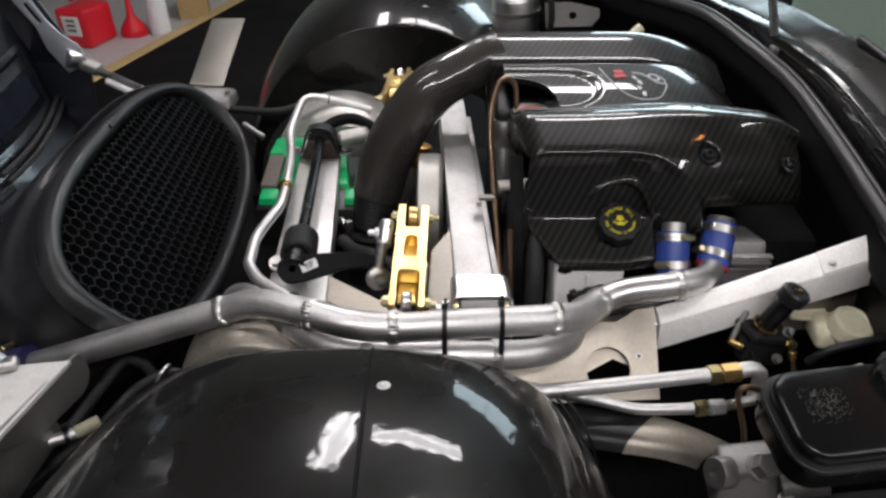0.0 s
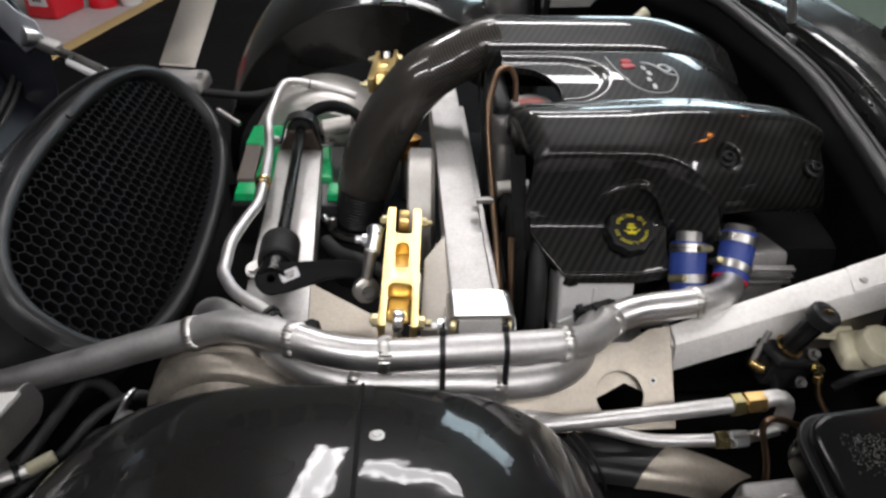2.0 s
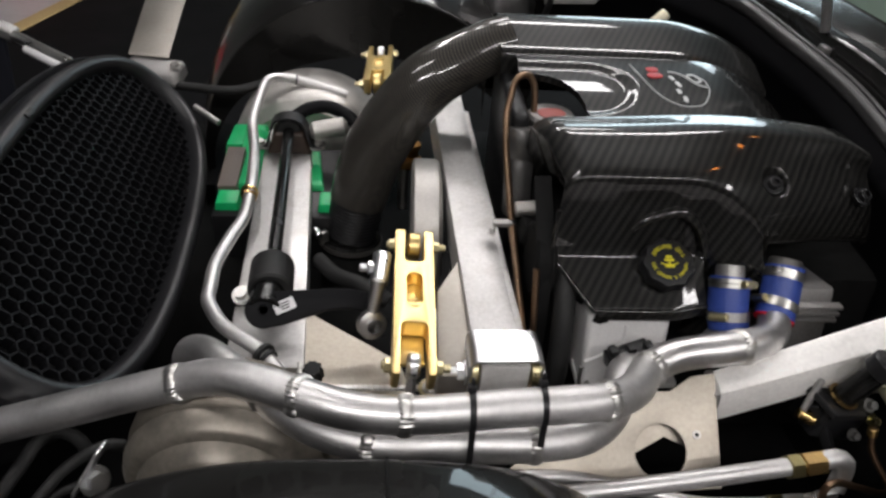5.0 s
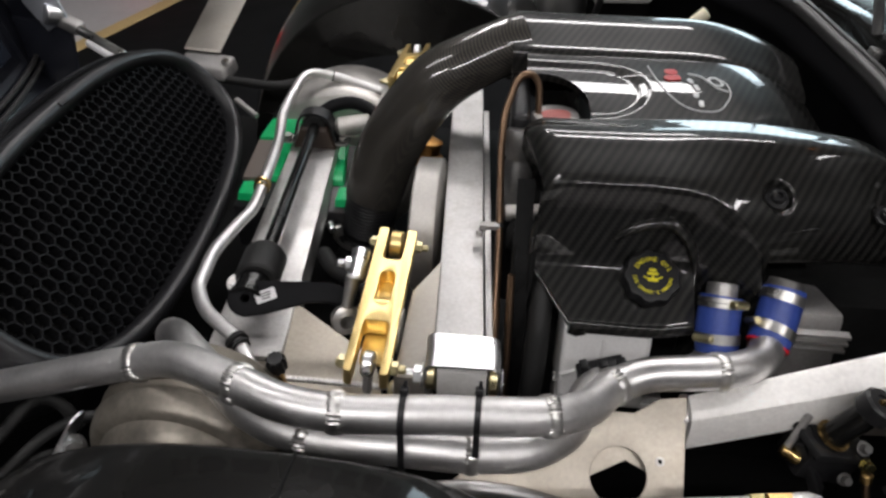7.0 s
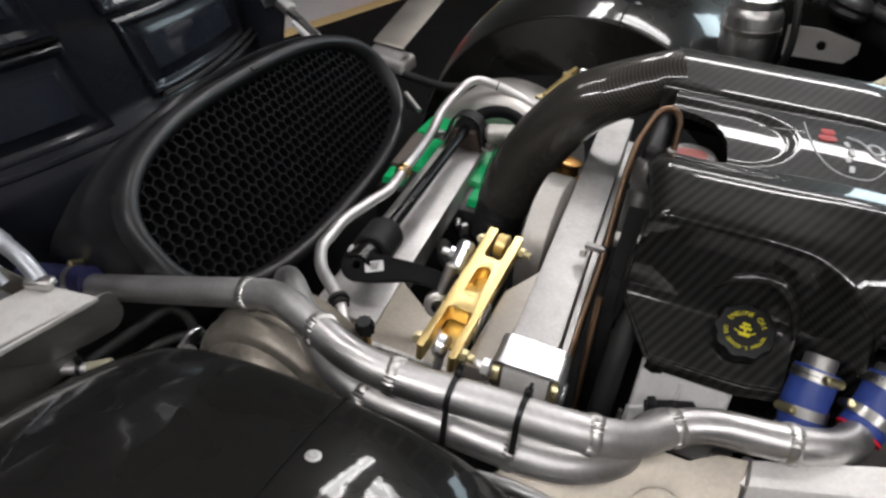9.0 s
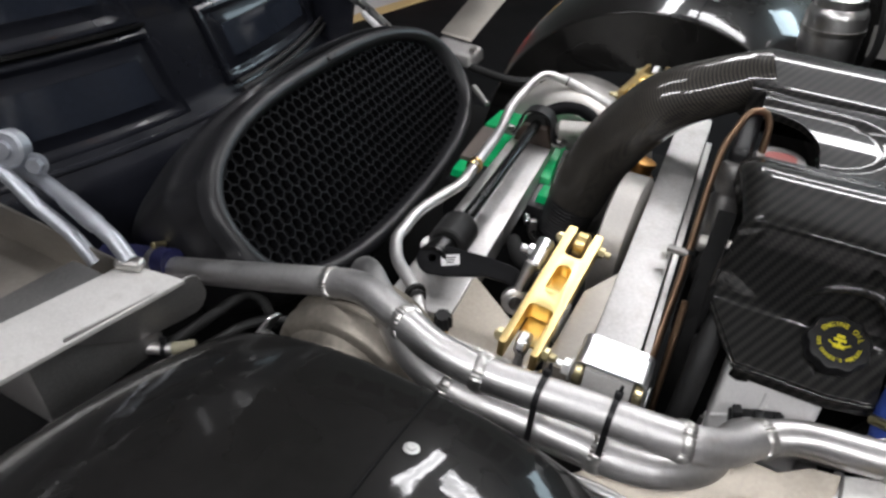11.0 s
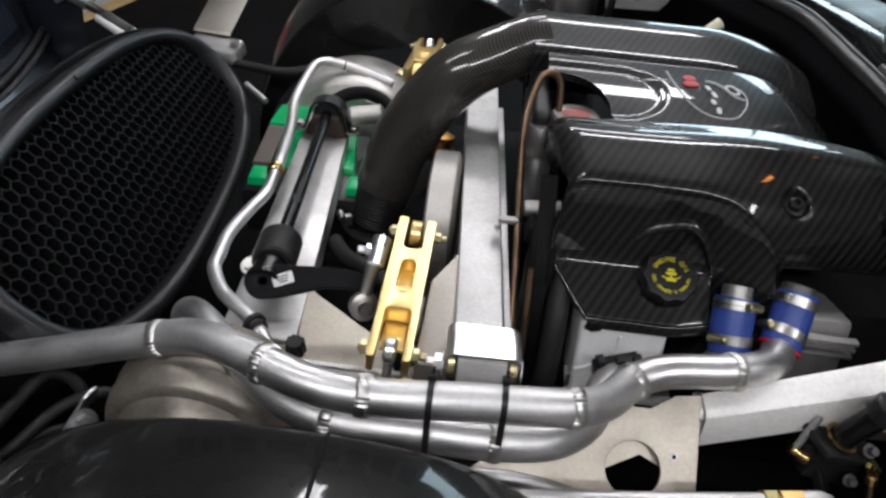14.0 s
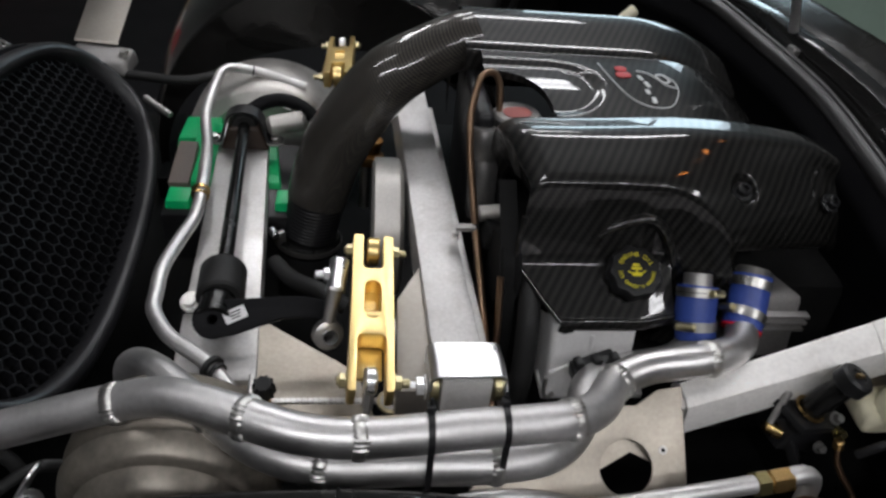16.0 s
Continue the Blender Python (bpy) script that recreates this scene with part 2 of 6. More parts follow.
# ---- mesh helpers ----
def finish(bm, name, mat, sharp=38):
    me = bpy.data.meshes.new(name)
    bm.normal_update()
    bm.to_mesh(me)
    bm.free()
    me.materials.append(mat)
    me.polygons.foreach_set("use_smooth", [True] * len(me.polygons))
    me.set_sharp_from_angle(angle=radians(sharp))
    return me


def part(name, bm, mat, parent=None, label="", sharp=38):
    """Links a bmesh (in world metres) as one mesh object under a thing or a part."""
    ob = new(name, finish(bm, name, mat, sharp) if isinstance(bm, bmesh.types.BMesh) else bm)
    if parent is not None:
        ob.parent = parent
        if parent.type == "EMPTY":
            ob.matrix_parent_inverse = Matrix.Translation(parent.location).inverted()
    return tagged(ob, label)


def thing(name, loc, label, category, group="", kind=""):
    ob = new(name)
    ob.empty_display_size = 0.02
    ob.location = loc
    return tagged(ob, label, category, group, kind)


def solo(name, bm, mat, label, category, group="", kind="", sharp=38):
    return tagged(part(name, bm, mat, sharp=sharp), label, category, group, kind)


def basis(d, up=(0, 0, 1)):
    d = Vector(d).normalized()
    u = Vector(up)
    if abs(d.dot(u)) > 0.98:
        u = Vector((0, 1, 0))
    s = d.cross(u).normalized()
    return s, s.cross(d).normalized(), d


def bevel_all(bm, w, seg=2, angle=30):
    if w <= 0:
        return bm
    edges = [e for e in bm.edges if len(e.link_faces) == 2 and e.calc_face_angle(0) > radians(angle)]
    bmesh.ops.bevel(bm, geom=edges, offset=w, segments=seg, profile=0.6, affect="EDGES", clamp_overlap=True)
    return bm


def box(centre, size, rot=(0, 0, 0), bevel=0.002, bm=None, seg=2):
    b = bmesh.new()
    bmesh.ops.create_cube(b, size=1)
    bmesh.ops.scale(b, vec=size, verts=b.verts)
    bevel_all(b, bevel, seg)
    bmesh.ops.transform(b, matrix=pose(*centre, *rot), verts=b.verts)
    return join(bm, b)


def join(bm, b):
    if bm is None:
        return b
    me = bpy.data.meshes.new("tmp")
    b.to_mesh(me)
    b.free()
    bm.from_mesh(me)
    bpy.data.meshes.remove(me)
    return bm


def hull_box(corners, bevel=0.002, bm=None, seg=2):
    """A box from eight corners: four below, four above, in the same order."""
    b = bmesh.new()
    v = [b.verts.new(c) for c in corners]
    for f in ((3, 2, 1, 0), (4, 5, 6, 7), (0, 1, 5, 4), (1, 2, 6, 5), (2, 3, 7, 6), (3, 0, 4, 7)):
        b.faces.new([v[i] for i in f])
    bmesh.ops.recalc_face_normals(b, faces=b.faces)
    bevel_all(b, bevel, seg)
    return join(bm, b)


def bar(p0, p1, width, height, bevel=0.002, bm=None, up=(0, 0, 1)):
    """A rectangular bar from p0 to p1; p0 and p1 run along its middle."""
    p0, p1 = Vector(p0), Vector(p1)
    s, u, d = basis(p1 - p0, up)
    c = []
    for h in (-1, 1):
        for p, w in ((p0, -1), (p1, -1), (p1, 1), (p0, 1)):
            c.append(p + s * w * width / 2 + u * h * height / 2)
    return hull_box(c, bevel, bm)


def lathe(p0, axis, profile, seg=32, bm=None, lobes=0, lobe=0.0):
    """Turns a profile of (along, radius) about the axis from p0."""
    b = bmesh.new()
    s, u, d = basis(axis)
    p0 = Vector(p0)
    rings = []
    for a, r in profile:
        if r < 1e-6:
            rings.append([b.verts.new(p0 + d * a)])
        else:
            ring = []
            for k in range(seg):
                t = 2 * math.pi * k / seg
                q = r + (lobe * math.cos(lobes * t) if lobes else 0) * min(1, r / max(p[1] for p in profile))
                ring.append(b.verts.new(p0 + d * a + (s * math.cos(t) + u * math.sin(t)) * q))
            rings.append(ring)
    for A, B in zip(rings, rings[1:]):
        if len(A) == 1 and len(B) == 1:
            continue
        for k in range(seg):
            j = (k + 1) % seg
            if len(A) == 1:
                b.faces.new((A[0], B[j], B[k]))
            elif len(B) == 1:
                b.faces.new((A[k], A[j], B[0]))
            else:
                b.faces.new((A[k], A[j], B[j], B[k]))
    bmesh.ops.recalc_face_normals(b, faces=b.faces)
    return join(bm, b)


def cyl(p0, p1, r, seg=24, bevel=0.0015, bm=None, r1=None):
    p0, p1 = Vector(p0), Vector(p1)
    n, q = (p1 - p0).length, r if r1 is None else r1
    e = min(bevel, n / 3, r / 2)
    return lathe(p0, p1 - p0, [(0, 0), (0, r - e), (e, r), (n - e, q), (n, q - e), (n, 0)], seg, bm)


def hexnut(p0, p1, r, bm=None, hole=0.0):
    return cyl(p0, p1, r, 6, r * 0.08, bm)


def curve_points(pts, step=0.012, tension=0.5):
    """Catmull-Rom through the points (centripetal), evenly sampled."""
    P = [Vector(p) for p in pts]
    P = [P[0] * 2 - P[1]] + P + [P[-1] * 2 - P[-2]]
    out = []
    for i in range(1, len(P) - 2):
        a, b, c, d = P[i - 1], P[i], P[i + 1], P[i + 2]
        t0 = 0
        t1 = t0 + max(1e-4, (b - a).length) ** 0.5
        t2 = t1 + max(1e-4, (c - b).length) ** 0.5
        t3 = t2 + max(1e-4, (d - c).length) ** 0.5
        n = max(2, int((c - b).length / step))
        for k in range(n):
            t = t1 + (t2 - t1) * k / n
            A1 = a * ((t1 - t) / (t1 - t0)) + b * ((t - t0) / (t1 - t0))
            A2 = b * ((t2 - t) / (t2 - t1)) + c * ((t - t1) / (t2 - t1))
            A3 = c * ((t3 - t) / (t3 - t2)) + d * ((t - t2) / (t3 - t2))
            B1 = A1 * ((t2 - t) / (t2 - t0)) + A2 * ((t - t0) / (t2 - t0))
            B2 = A2 * ((t3 - t) / (t3 - t1)) + A3 * ((t - t1) / (t3 - t1))
            out.append(B1 * ((t2 - t) / (t2 - t1)) + B2 * ((t - t1) / (t2 - t1)))
    out.append(P[-2])
    return out


def sweep(pts, r, seg=20, bm=None, smooth=True, step=0.012, radii=None, cap=True, section=None):
    """A tube along the points."""
    b = bmesh.new()
    P = curve_points(pts, step) if smooth else [Vector(p) for p in pts]
    n = len(P)
    T = [(P[min(i + 1, n - 1)] - P[max(i - 1, 0)]).normalized() for i in range(n)]
    s, u, _ = basis(T[0])
    rings = []
    for i in range(n):
        s = (s - T[i] * s.dot(T[i])).normalized()
        u = s.cross(T[i]).normalized()
        q = r if radii is None else radii(i / (n - 1))
        if section:
            ring = [b.verts.new(P[i] + s * x * q + u * y * q) for x, y in section]
        else:
            ring = [b.verts.new(P[i] + (s * math.cos(2 * math.pi * k / seg) + u * math.sin(2 * math.pi * k / seg)) * q) for k in range(seg)]
        rings.append(ring)
    m = len(rings[0])
    for A, B in zip(rings, rings[1:]):
        for k in range(m):
            b.faces.new((A[k], A[(k + 1) % m], B[(k + 1) % m], B[k]))
    if cap:
        b.faces.new(rings[0][::-1])
        b.faces.new(rings[-1])
    bmesh.ops.recalc_face_normals(b, faces=b.faces)
    return join(bm, b)


def bead(p, d, r, width=0.0078, height=0.0033, seg=56, seed=0, bm=None):
    """A rippled ring of weld round a tube."""
    rnd = random.Random(seed)
    b = bmesh.new()
    s, u, d = basis(d)
    rings, n = [], 6
    ph = rnd.random() * 6
    for k in range(seg):
        t = 2 * math.pi * k / seg
        rip = 1 + 0.22 * math.sin(t * 26 + ph) + rnd.uniform(-0.08, 0.08)
        wob = 0.0012 * math.sin(t * 3 + ph) + rnd.uniform(-0.0004, 0.0004)
        ring = []
        for j in range(n):
            a = math.pi * j / (n - 1)
            ring.append(b.verts.new(Vector(p) + d * (wob - math.cos(a) * width * rip) + (s * math.cos(t) + u * math.sin(t)) * (r - 0.0008 + math.sin(a) * height * rip)))
        rings.append(ring)
    for k in range(seg):
        A, B = rings[k], rings[(k + 1) % seg]
        for j in range(n - 1):
            b.faces.new((A[j], A[j + 1], B[j + 1], B[j]))
    bmesh.ops.recalc_face_normals(b, faces=b.faces)
    return join(bm, b)


def outline_mesh(loops, thick, bevel=0.0, res=2):
    """A flat plate in its own xy plane, cut out by further loops; its middle lies at z = 0."""
    cu = bpy.data.curves.new("plate", "CURVE")
    cu.dimensions, cu.fill_mode = "2D", "BOTH"
    cu.extrude, cu.bevel_depth, cu.bevel_resolution = max(thick / 2 - bevel, 0.0001), bevel, res
    for loop in loops:
        sp = cu.splines.new("POLY")
        sp.points.add(len(loop) - 1)
        for p, (x, y) in zip(sp.points, loop):
            p.co = (x, y, 0, 1)
        sp.use_cyclic_u = True
    ob = bpy.data.objects.new("plate", cu)
    scene.collection.objects.link(ob)
    dg = bpy.context.evaluated_depsgraph_get()
    me = bpy.data.meshes.new_from_object(ob.evaluated_get(dg))
    bpy.data.objects.remove(ob)
    bpy.data.curves.remove(cu)
    bm = bmesh.new()
    bm.from_mesh(me)
    bpy.data.meshes.remove(me)
    bmesh.ops.remove_doubles(bm, verts=bm.verts, dist=1e-5)
    return bm


def plate(loops, thick, m, bevel=0.0015, bm=None):
    b = outline_mesh(loops, thick, bevel)
    bmesh.ops.transform(b, matrix=m, verts=b.verts)
    return join(bm, b)


def frame_of(origin, xdir, ydir):
    """A matrix whose x and y run along the given directions."""
    x = Vector(xdir).normalized()
    z = x.cross(Vector(ydir)).normalized()
    y = z.cross(x)
    return Matrix.Translation(origin) @ Matrix((x, y, z)).transposed().to_4x4()


def slot(cx, cy, w, h, n=10):
    """A long hole with round ends, lying along y."""
    r = w / 2
    return ([(cx + r * math.cos(a), cy + h / 2 - r + r * math.sin(a)) for a in np.linspace(0, math.pi, n)]
            + [(cx + r * math.cos(a), cy - h / 2 + r + r * math.sin(a)) for a in np.linspace(math.pi, 2 * math.pi, n)])


def rounded(w, h, r, n=6, cx=0.0, cy=0.0):
    out = []
    for sx, sy, a0 in ((1, 1, 0), (-1, 1, 90), (-1, -1, 180), (1, -1, 270)):
        for k in range(n + 1):
            a = radians(a0 + 90 * k / n)
            out.append((cx + sx * (w / 2 - r) + r * math.cos(a), cy + sy * (h / 2 - r) + r * math.sin(a)))
    return out


def circle(r, n=32, cx=0.0, cy=0.0):
    return [(cx + r * math.cos(2 * math.pi * k / n), cy + r * math.sin(2 * math.pi * k / n)) for k in range(n)]


def lettering(text, size, depth=0.0006):
    """The built-in font as a mesh, centred, lying in its own xy plane."""
    cu = bpy.data.curves.new("text", "FONT")
    cu.body, cu.size, cu.extrude, cu.align_x, cu.align_y = text, size, depth, "CENTER", "CENTER"
    ob = bpy.data.objects.new("text", cu)
    scene.collection.objects.link(ob)
    me = bpy.data.meshes.new_from_object(ob.evaluated_get(bpy.context.evaluated_depsgraph_get()))
    bpy.data.objects.remove(ob)
    bpy.data.curves.remove(cu)
    bm = bmesh.new()
    bm.from_mesh(me)
    bpy.data.meshes.remove(me)
    return bm


def grid_mesh(rows, close=False, bm=None):
    """A sheet through rows of points."""
    b = bmesh.new()
    V = [[b.verts.new(p) for p in row] for row in rows]
    for A, B in zip(V, V[1:]):
        for k in range(len(A) - (0 if close else 1)):
            j = (k + 1) % len(A)
            b.faces.new((A[k], A[j], B[j], B[k]))
    return join(bm, b)


def thicken(bm, t):
    """Gives a sheet a back face and rims, t metres behind it."""
    bm.normal_update()
    geom = bmesh.ops.duplicate(bm, geom=bm.verts[:] + bm.edges[:] + bm.faces[:])
    vmap = geom["vert_map"]
    old = [v for v in bm.verts if v in vmap and not v.hide]
    pairs = {v: w for v, w in vmap.items()}
    faces = [g for g in geom["geom"] if isinstance(g, bmesh.types.BMFace)]
    dup = {g for g in geom["geom"] if isinstance(g, bmesh.types.BMVert)}
    base = [v for v in bm.verts if v not in dup]
    edges = [e for e in bm.edges if e.is_boundary and e.verts[0] not in dup and e.verts[1] not in dup]
    nor = {v: v.normal.copy() for v in base}
    for v in base:
        pairs[v].co = v.co - nor[v] * t
    bmesh.ops.reverse_faces(bm, faces=faces)
    for e in edges:
        a, b = e.verts
        f = e.link_faces[0]
        ls = [l for l in f.loops if l.edge == e][0]
        a, b = ls.vert, ls.link_loop_next.vert
        bm.faces.new((b, a, pairs[a], pairs[b]))
    return bm


def bolt(p, d, r=0.007, h=0.006, washer=True, bm=None):
    p, d = Vector(p), Vector(d).normalized()
    b = cyl(p, p + d * 0.0015, r * 1.5, 20, 0.0004) if washer else None
    b = hexnut(p + d * 0.0015, p + d * (0.0015 + h), r, b)
    return join(bm, b) if bm else b


# ---- the garage ----
def slab(name, lo, hi, mat, label, bevel=0.0):
    c = [(a + b) / 2 for a, b in zip(lo, hi)]
    return solo(name, box(c, [b - a for a, b in zip(lo, hi)], bevel=bevel), mat, label, "wall" if "wall" in name else name, kind="structure")


slab("floor", (-5, -3.5, -0.1), (5, 6.5, 0), CONCRETE, "worn light grey painted concrete garage floor")
# unseen wall, added dark so that the cover's flank reflects little
slab("wall_south", (-5, -3.65, 0), (5, -3.5, 3.6), DARK_PAINT, "unseen garage wall, dark grey to keep reflections dark")
slab("wall_west", (-5.15, -3.5, 0), (-5, 6.5, 3.6), PAINT, "plain grey-white painted garage wall")
slab("ceiling", (-5, -3.5, 3.6), (5, 6.5, 3.7), CEILING, "unseen grey boarded garage ceiling, toned for its reflections")
# unseen wall, added dark against grey sheen on rear-facing surfaces
slab("wall_east", (5, -3.5, 0), (5.15, 6.5, 3.6), DARK_PAINT, "unseen garage wall, dark grey to keep reflections dark")
# the north wall has a window opening, x 1.3 to 3.7, z 1.7 to 2.9
wall = box((-1.85, 6.575, 1.8), (6.3, 0.15, 3.6), bevel=0)
for c, s in (((4.35, 6.575, 1.8), (1.3, 0.15, 3.6)), ((2.5, 6.575, 0.85), (2.4, 0.15, 1.7)), ((2.5, 6.575, 3.25), (2.4, 0.15, 0.7))):
    wall = box(c, s, bevel=0, bm=wall)
north = solo("wall_north", wall, DULL_PAINT, "painted garage wall with dark panels and a window", "wall", kind="structure")
# unseen panels, added so that the arch liner reflects a row of panes
for k in range(8):
    part("panel", box((-3.3 + k * 0.6, 6.49, 2.95), (0.46, 0.03, 0.75), bevel=0.006), DARK_PAINT, north, "unseen dark panel added for the arch liner's reflections")
win = thing("window_1", (2.8, 6.55, 2.3), "white framed garage window letting in daylight", "window", kind="structure")
fr = box((2.5, 6.55, 1.725), (2.4, 0.06, 0.05))
for c, s in (((2.5, 6.55, 2.875), (2.4, 0.06, 0.05)), ((1.325, 6.55, 2.3), (0.05, 0.06, 1.1)), ((3.675, 6.55, 2.3), (0.05, 0.06, 1.1)), ((2.5, 6.55, 2.3), (0.05, 0.06, 1.1))):
    fr = box(c, s, bm=fr)
part("window_frame", fr, WHITE, win)
part("backdrop", box((2.8, 7.3, 2.3), (4.0, 0.02, 2.6), bevel=0), glow("daylight_backdrop", (0.66, 0.92, 1.0), 2.4), None)
tagged(bpy.data.objects["backdrop"], "bright hazy daylight outside the window", "backdrop", kind="structure")
lamp("window_daylight", (2.5, 6.45, 2.3), (2.3, 1.1), 30, (0.78, 0.92, 1.0), (1.0, 1, 0.8))
solo("partition", box((3.2, 4.0, 0.6), (3.4, 0.06, 1.2), bevel=0.004), GREEN_PAINT, "low pale green painted partition standing on the floor", "partition", kind="structure")

TUBE_GLOW = glow("fluorescent_tube_glow", (1.0, 0.985, 0.97), 14.0)


def ceiling_light(x, y, power, turn=0, width=0.18):
    """A batten along the car, or across it with turn = 90."""
    t = thing("ceiling_light", (x, y, 3.0), "white fluorescent batten with two bare tubes", "ceiling light", "ceiling lights")
    m = pose(x, y, 0, 0, 0, turn)
    bodies = [("housing", box((0, 0, 2.965), (1.5, width + 0.04, 0.06), bevel=0.006), WHITE)]
    bodies += [("hanger", cyl((dx, 0, 2.99), (dx, 0, 3.6), 0.006, 8), WHITE) for dx in (-0.5, 0.5)]
    bodies += [("tube", cyl((-0.72, dy, 2.915), (0.72, dy, 2.915), 0.014, 12), TUBE_GLOW) for dy in (-width * 0.3, width * 0.3)]
    for name, b, mat in bodies:
        bmesh.ops.transform(b, matrix=m, verts=b.verts)
        part(name, b, mat, t)
    lamp("batten_light", (x, y, 2.89), (1.4, width) if turn == 0 else (width, 1.4), power, (1.0, 0.985, 0.975))


for spec in ((0.45, 3.5, 28, 0, 0.45), (-0.62, 3.5, 18, 90, 0.24), (0.9, 2.3, 18, 0), (-1.1, 1.0, 9, 0), (2.2, -0.4, 14, 90), (-0.5, -0.9, 30, 0), (1.3, -1.3, 28, 0)):
    ceiling_light(*spec)

hl_ = thing("warning_light", (1.88, 1.5, 3.6), "small orange warning light hanging from the ceiling", "warning light")
part("hanger", cyl((1.88, 1.5, 2.99), (1.88, 1.5, 3.6), 0.01, 8), WHITE, hl_)
part("base", cyl((1.88, 1.5, 3.0), (1.88, 1.5, 2.96), 0.09), WHITE, hl_)
part("dome", lathe((1.88, 1.5, 2.96), (0, 0, -1), [(0, 0.03), (0.025, 0.028), (0.037, 0.02), (0.044, 0)], 28), glow("orange_glow", (1.0, 0.32, 0.05), 20.0), hl_)

# things on the garage floor
CAN_AT = pose(-2.344, 4.459, 0, 0, 0, -12)


def at_can(b):
    bmesh.ops.transform(b, matrix=CAN_AT, verts=b.verts)
    return b


can = thing("fuel_can", (-2.344, 4.459, 0), "red plastic fuel can with a white label on the floor", "fuel can")
part("body", at_can(hull_box([(-0.105, -0.14, 0), (0.105, -0.14, 0), (0.105, 0.14, 0), (-0.105, 0.14, 0), (-0.105, -0.14, 0.24), (0.105, -0.14, 0.24), (0.105, 0.14, 0.24), (-0.105, 0.14, 0.24),
                              (-0.09, -0.06, 0.3), (0.09, -0.06, 0.3), (0.09, 0.06, 0.3), (-0.09, 0.06, 0.3)], 0.03, seg=4)), RED, can)
part("handle", at_can(sweep([(0, -0.08, 0.28), (0, -0.07, 0.34), (0, 0.07, 0.35), (0, 0.1, 0.27)], 0.016)), RED, can)
lab = part("label", at_can(box((0.0, -0.1425, 0.14), (0.12, 0.005, 0.12), bevel=0.001)), WHITE, can, "white printed label")
for k in range(3):
    part("print_bar", at_can(box((0.0, -0.1455, 0.175 - 0.03 * k), (0.06, 0.001, 0.016), bevel=0)), BROWN, lab)
part("cap", at_can(cyl((-0.06, 0.0, 0.28), (-0.06, 0.0, 0.35), 0.035)), TAN, can, "yellow screw cap")
fun = thing("funnel", (-2.12, 4.62, 0), "red plastic funnel standing upside down on the floor", "funnel")
part("cone", lathe((-2.12, 4.62, 0), (0, 0, 1), [(0, 0.084), (0.015, 0.088), (0.05, 0.082), (0.13, 0.025), (0.24, 0.014), (0.24, 0.0)], 28), RED, fun)
bot = thing("bottle", (-1.955, 4.66, 0), "white plastic bottle standing on the floor", "bottle")
part("body", lathe((-1.955, 4.66, 0), (0, 0, 1), [(0, 0), (0, 0.06), (0.01, 0.068), (0.2, 0.066), (0.27, 0.04), (0.31, 0.025), (0.33, 0)], 28), WHITE, bot)
part("cap", cyl((-1.955, 4.66, 0.31), (-1.955, 4.66, 0.36), 0.026), RED, bot)
solo("cardboard_box", box((-1.86, 5.1, 0.15), (0.2, 0.25, 0.3), (0, 0, 15), 0.006), TAN, "tan cardboard box on the garage floor", "box")
solo("floor_strip", box((-1.89, 4.3, 0.012), (0.09, 4.0, 0.024), (0, 0, -12), 0.004), TAN, "tan wooden strip edging the near-black floor sheet", "strip")
# added flat sheet that makes the area beyond the car near-black
solo("dark_floor_sheet", box((0.235, 4.3, 0.009), (4.15, 4.0, 0.018), (0, 0, -12), 0.004), FLOOR_BLACK, "near-black flat sheet on the floor beyond the car", "floor mat")

# ---- chassis under and round the engine ----
# even near-black slab that closes the bay's bottom
tray = box((0.1, 1.29, 0.125), (2.3, 2.1, 0.25), bevel=0.01)
solo("undertray", tray, DARK, "near-black undertray standing on the floor below the engine", "undertray", kind="structure")
bulk = box((0.715, 1.45, 0.51), (0.02, 1.9, 0.52), bevel=0.002)
solo("bulkhead", bulk, DARK, "dark bulkhead behind the engine", "bulkhead", kind="structure")

# sheet and beam on the front side
b1 = thing("chassis_beam", (-0.28, 1.28, 0.6), "brushed aluminium box beam across the front of the engine bay", "beam")
part("tube", hull_box([(-0.32, 0.93, 0.54), (-0.206, 0.93, 0.54), (-0.268, 1.62, 0.55), (-0.363, 1.62, 0.55),
                       (-0.32, 0.93, 0.592), (-0.206, 0.93, 0.592), (-0.268, 1.62, 0.61), (-0.363, 1.62, 0.61)], 0.004), ALU, b1)
part("end_plate", hull_box([(-0.335, 0.8, 0.55), (-0.02, 0.8, 0.55), (-0.07, 0.95, 0.56), (-0.24, 1.07, 0.56),
                            (-0.335, 0.8, 0.574), (-0.02, 0.8, 0.574), (-0.07, 0.95, 0.586), (-0.24, 1.07, 0.589)], 0.002), PLATE_TAN, b1, "tan-grey sheet aluminium end plate")
wb = None
for k in range(24):
    wb = lathe((-0.2 + k * 0.0075, 0.902, 0.581), (0, 0, 1), [(0, 0.006), (0.003, 0.0045), (0.004, 0)], 10, wb)
part("weld_bead", wb, WELD, b1)
part("weld_bead", sweep([(-0.214, 0.94, 0.59), (-0.212, 0.9, 0.582), (-0.208, 0.84, 0.573)], 0.004, 8), WELD, b1)

pb = thing("plate_bolt", (-0.022, 0.898, 0.586), "yellow zinc plated bolt with a wide washer on the tan plate", "bolt")
part("washer", cyl((-0.022, 0.898, 0.583), (-0.022, 0.898, 0.587), 0.021, 28, 0.001), YZINC, pb)
part("head", bolt((-0.022, 0.898, 0.587), (0, 0, 1), 0.0105, 0.012), STEEL, pb)

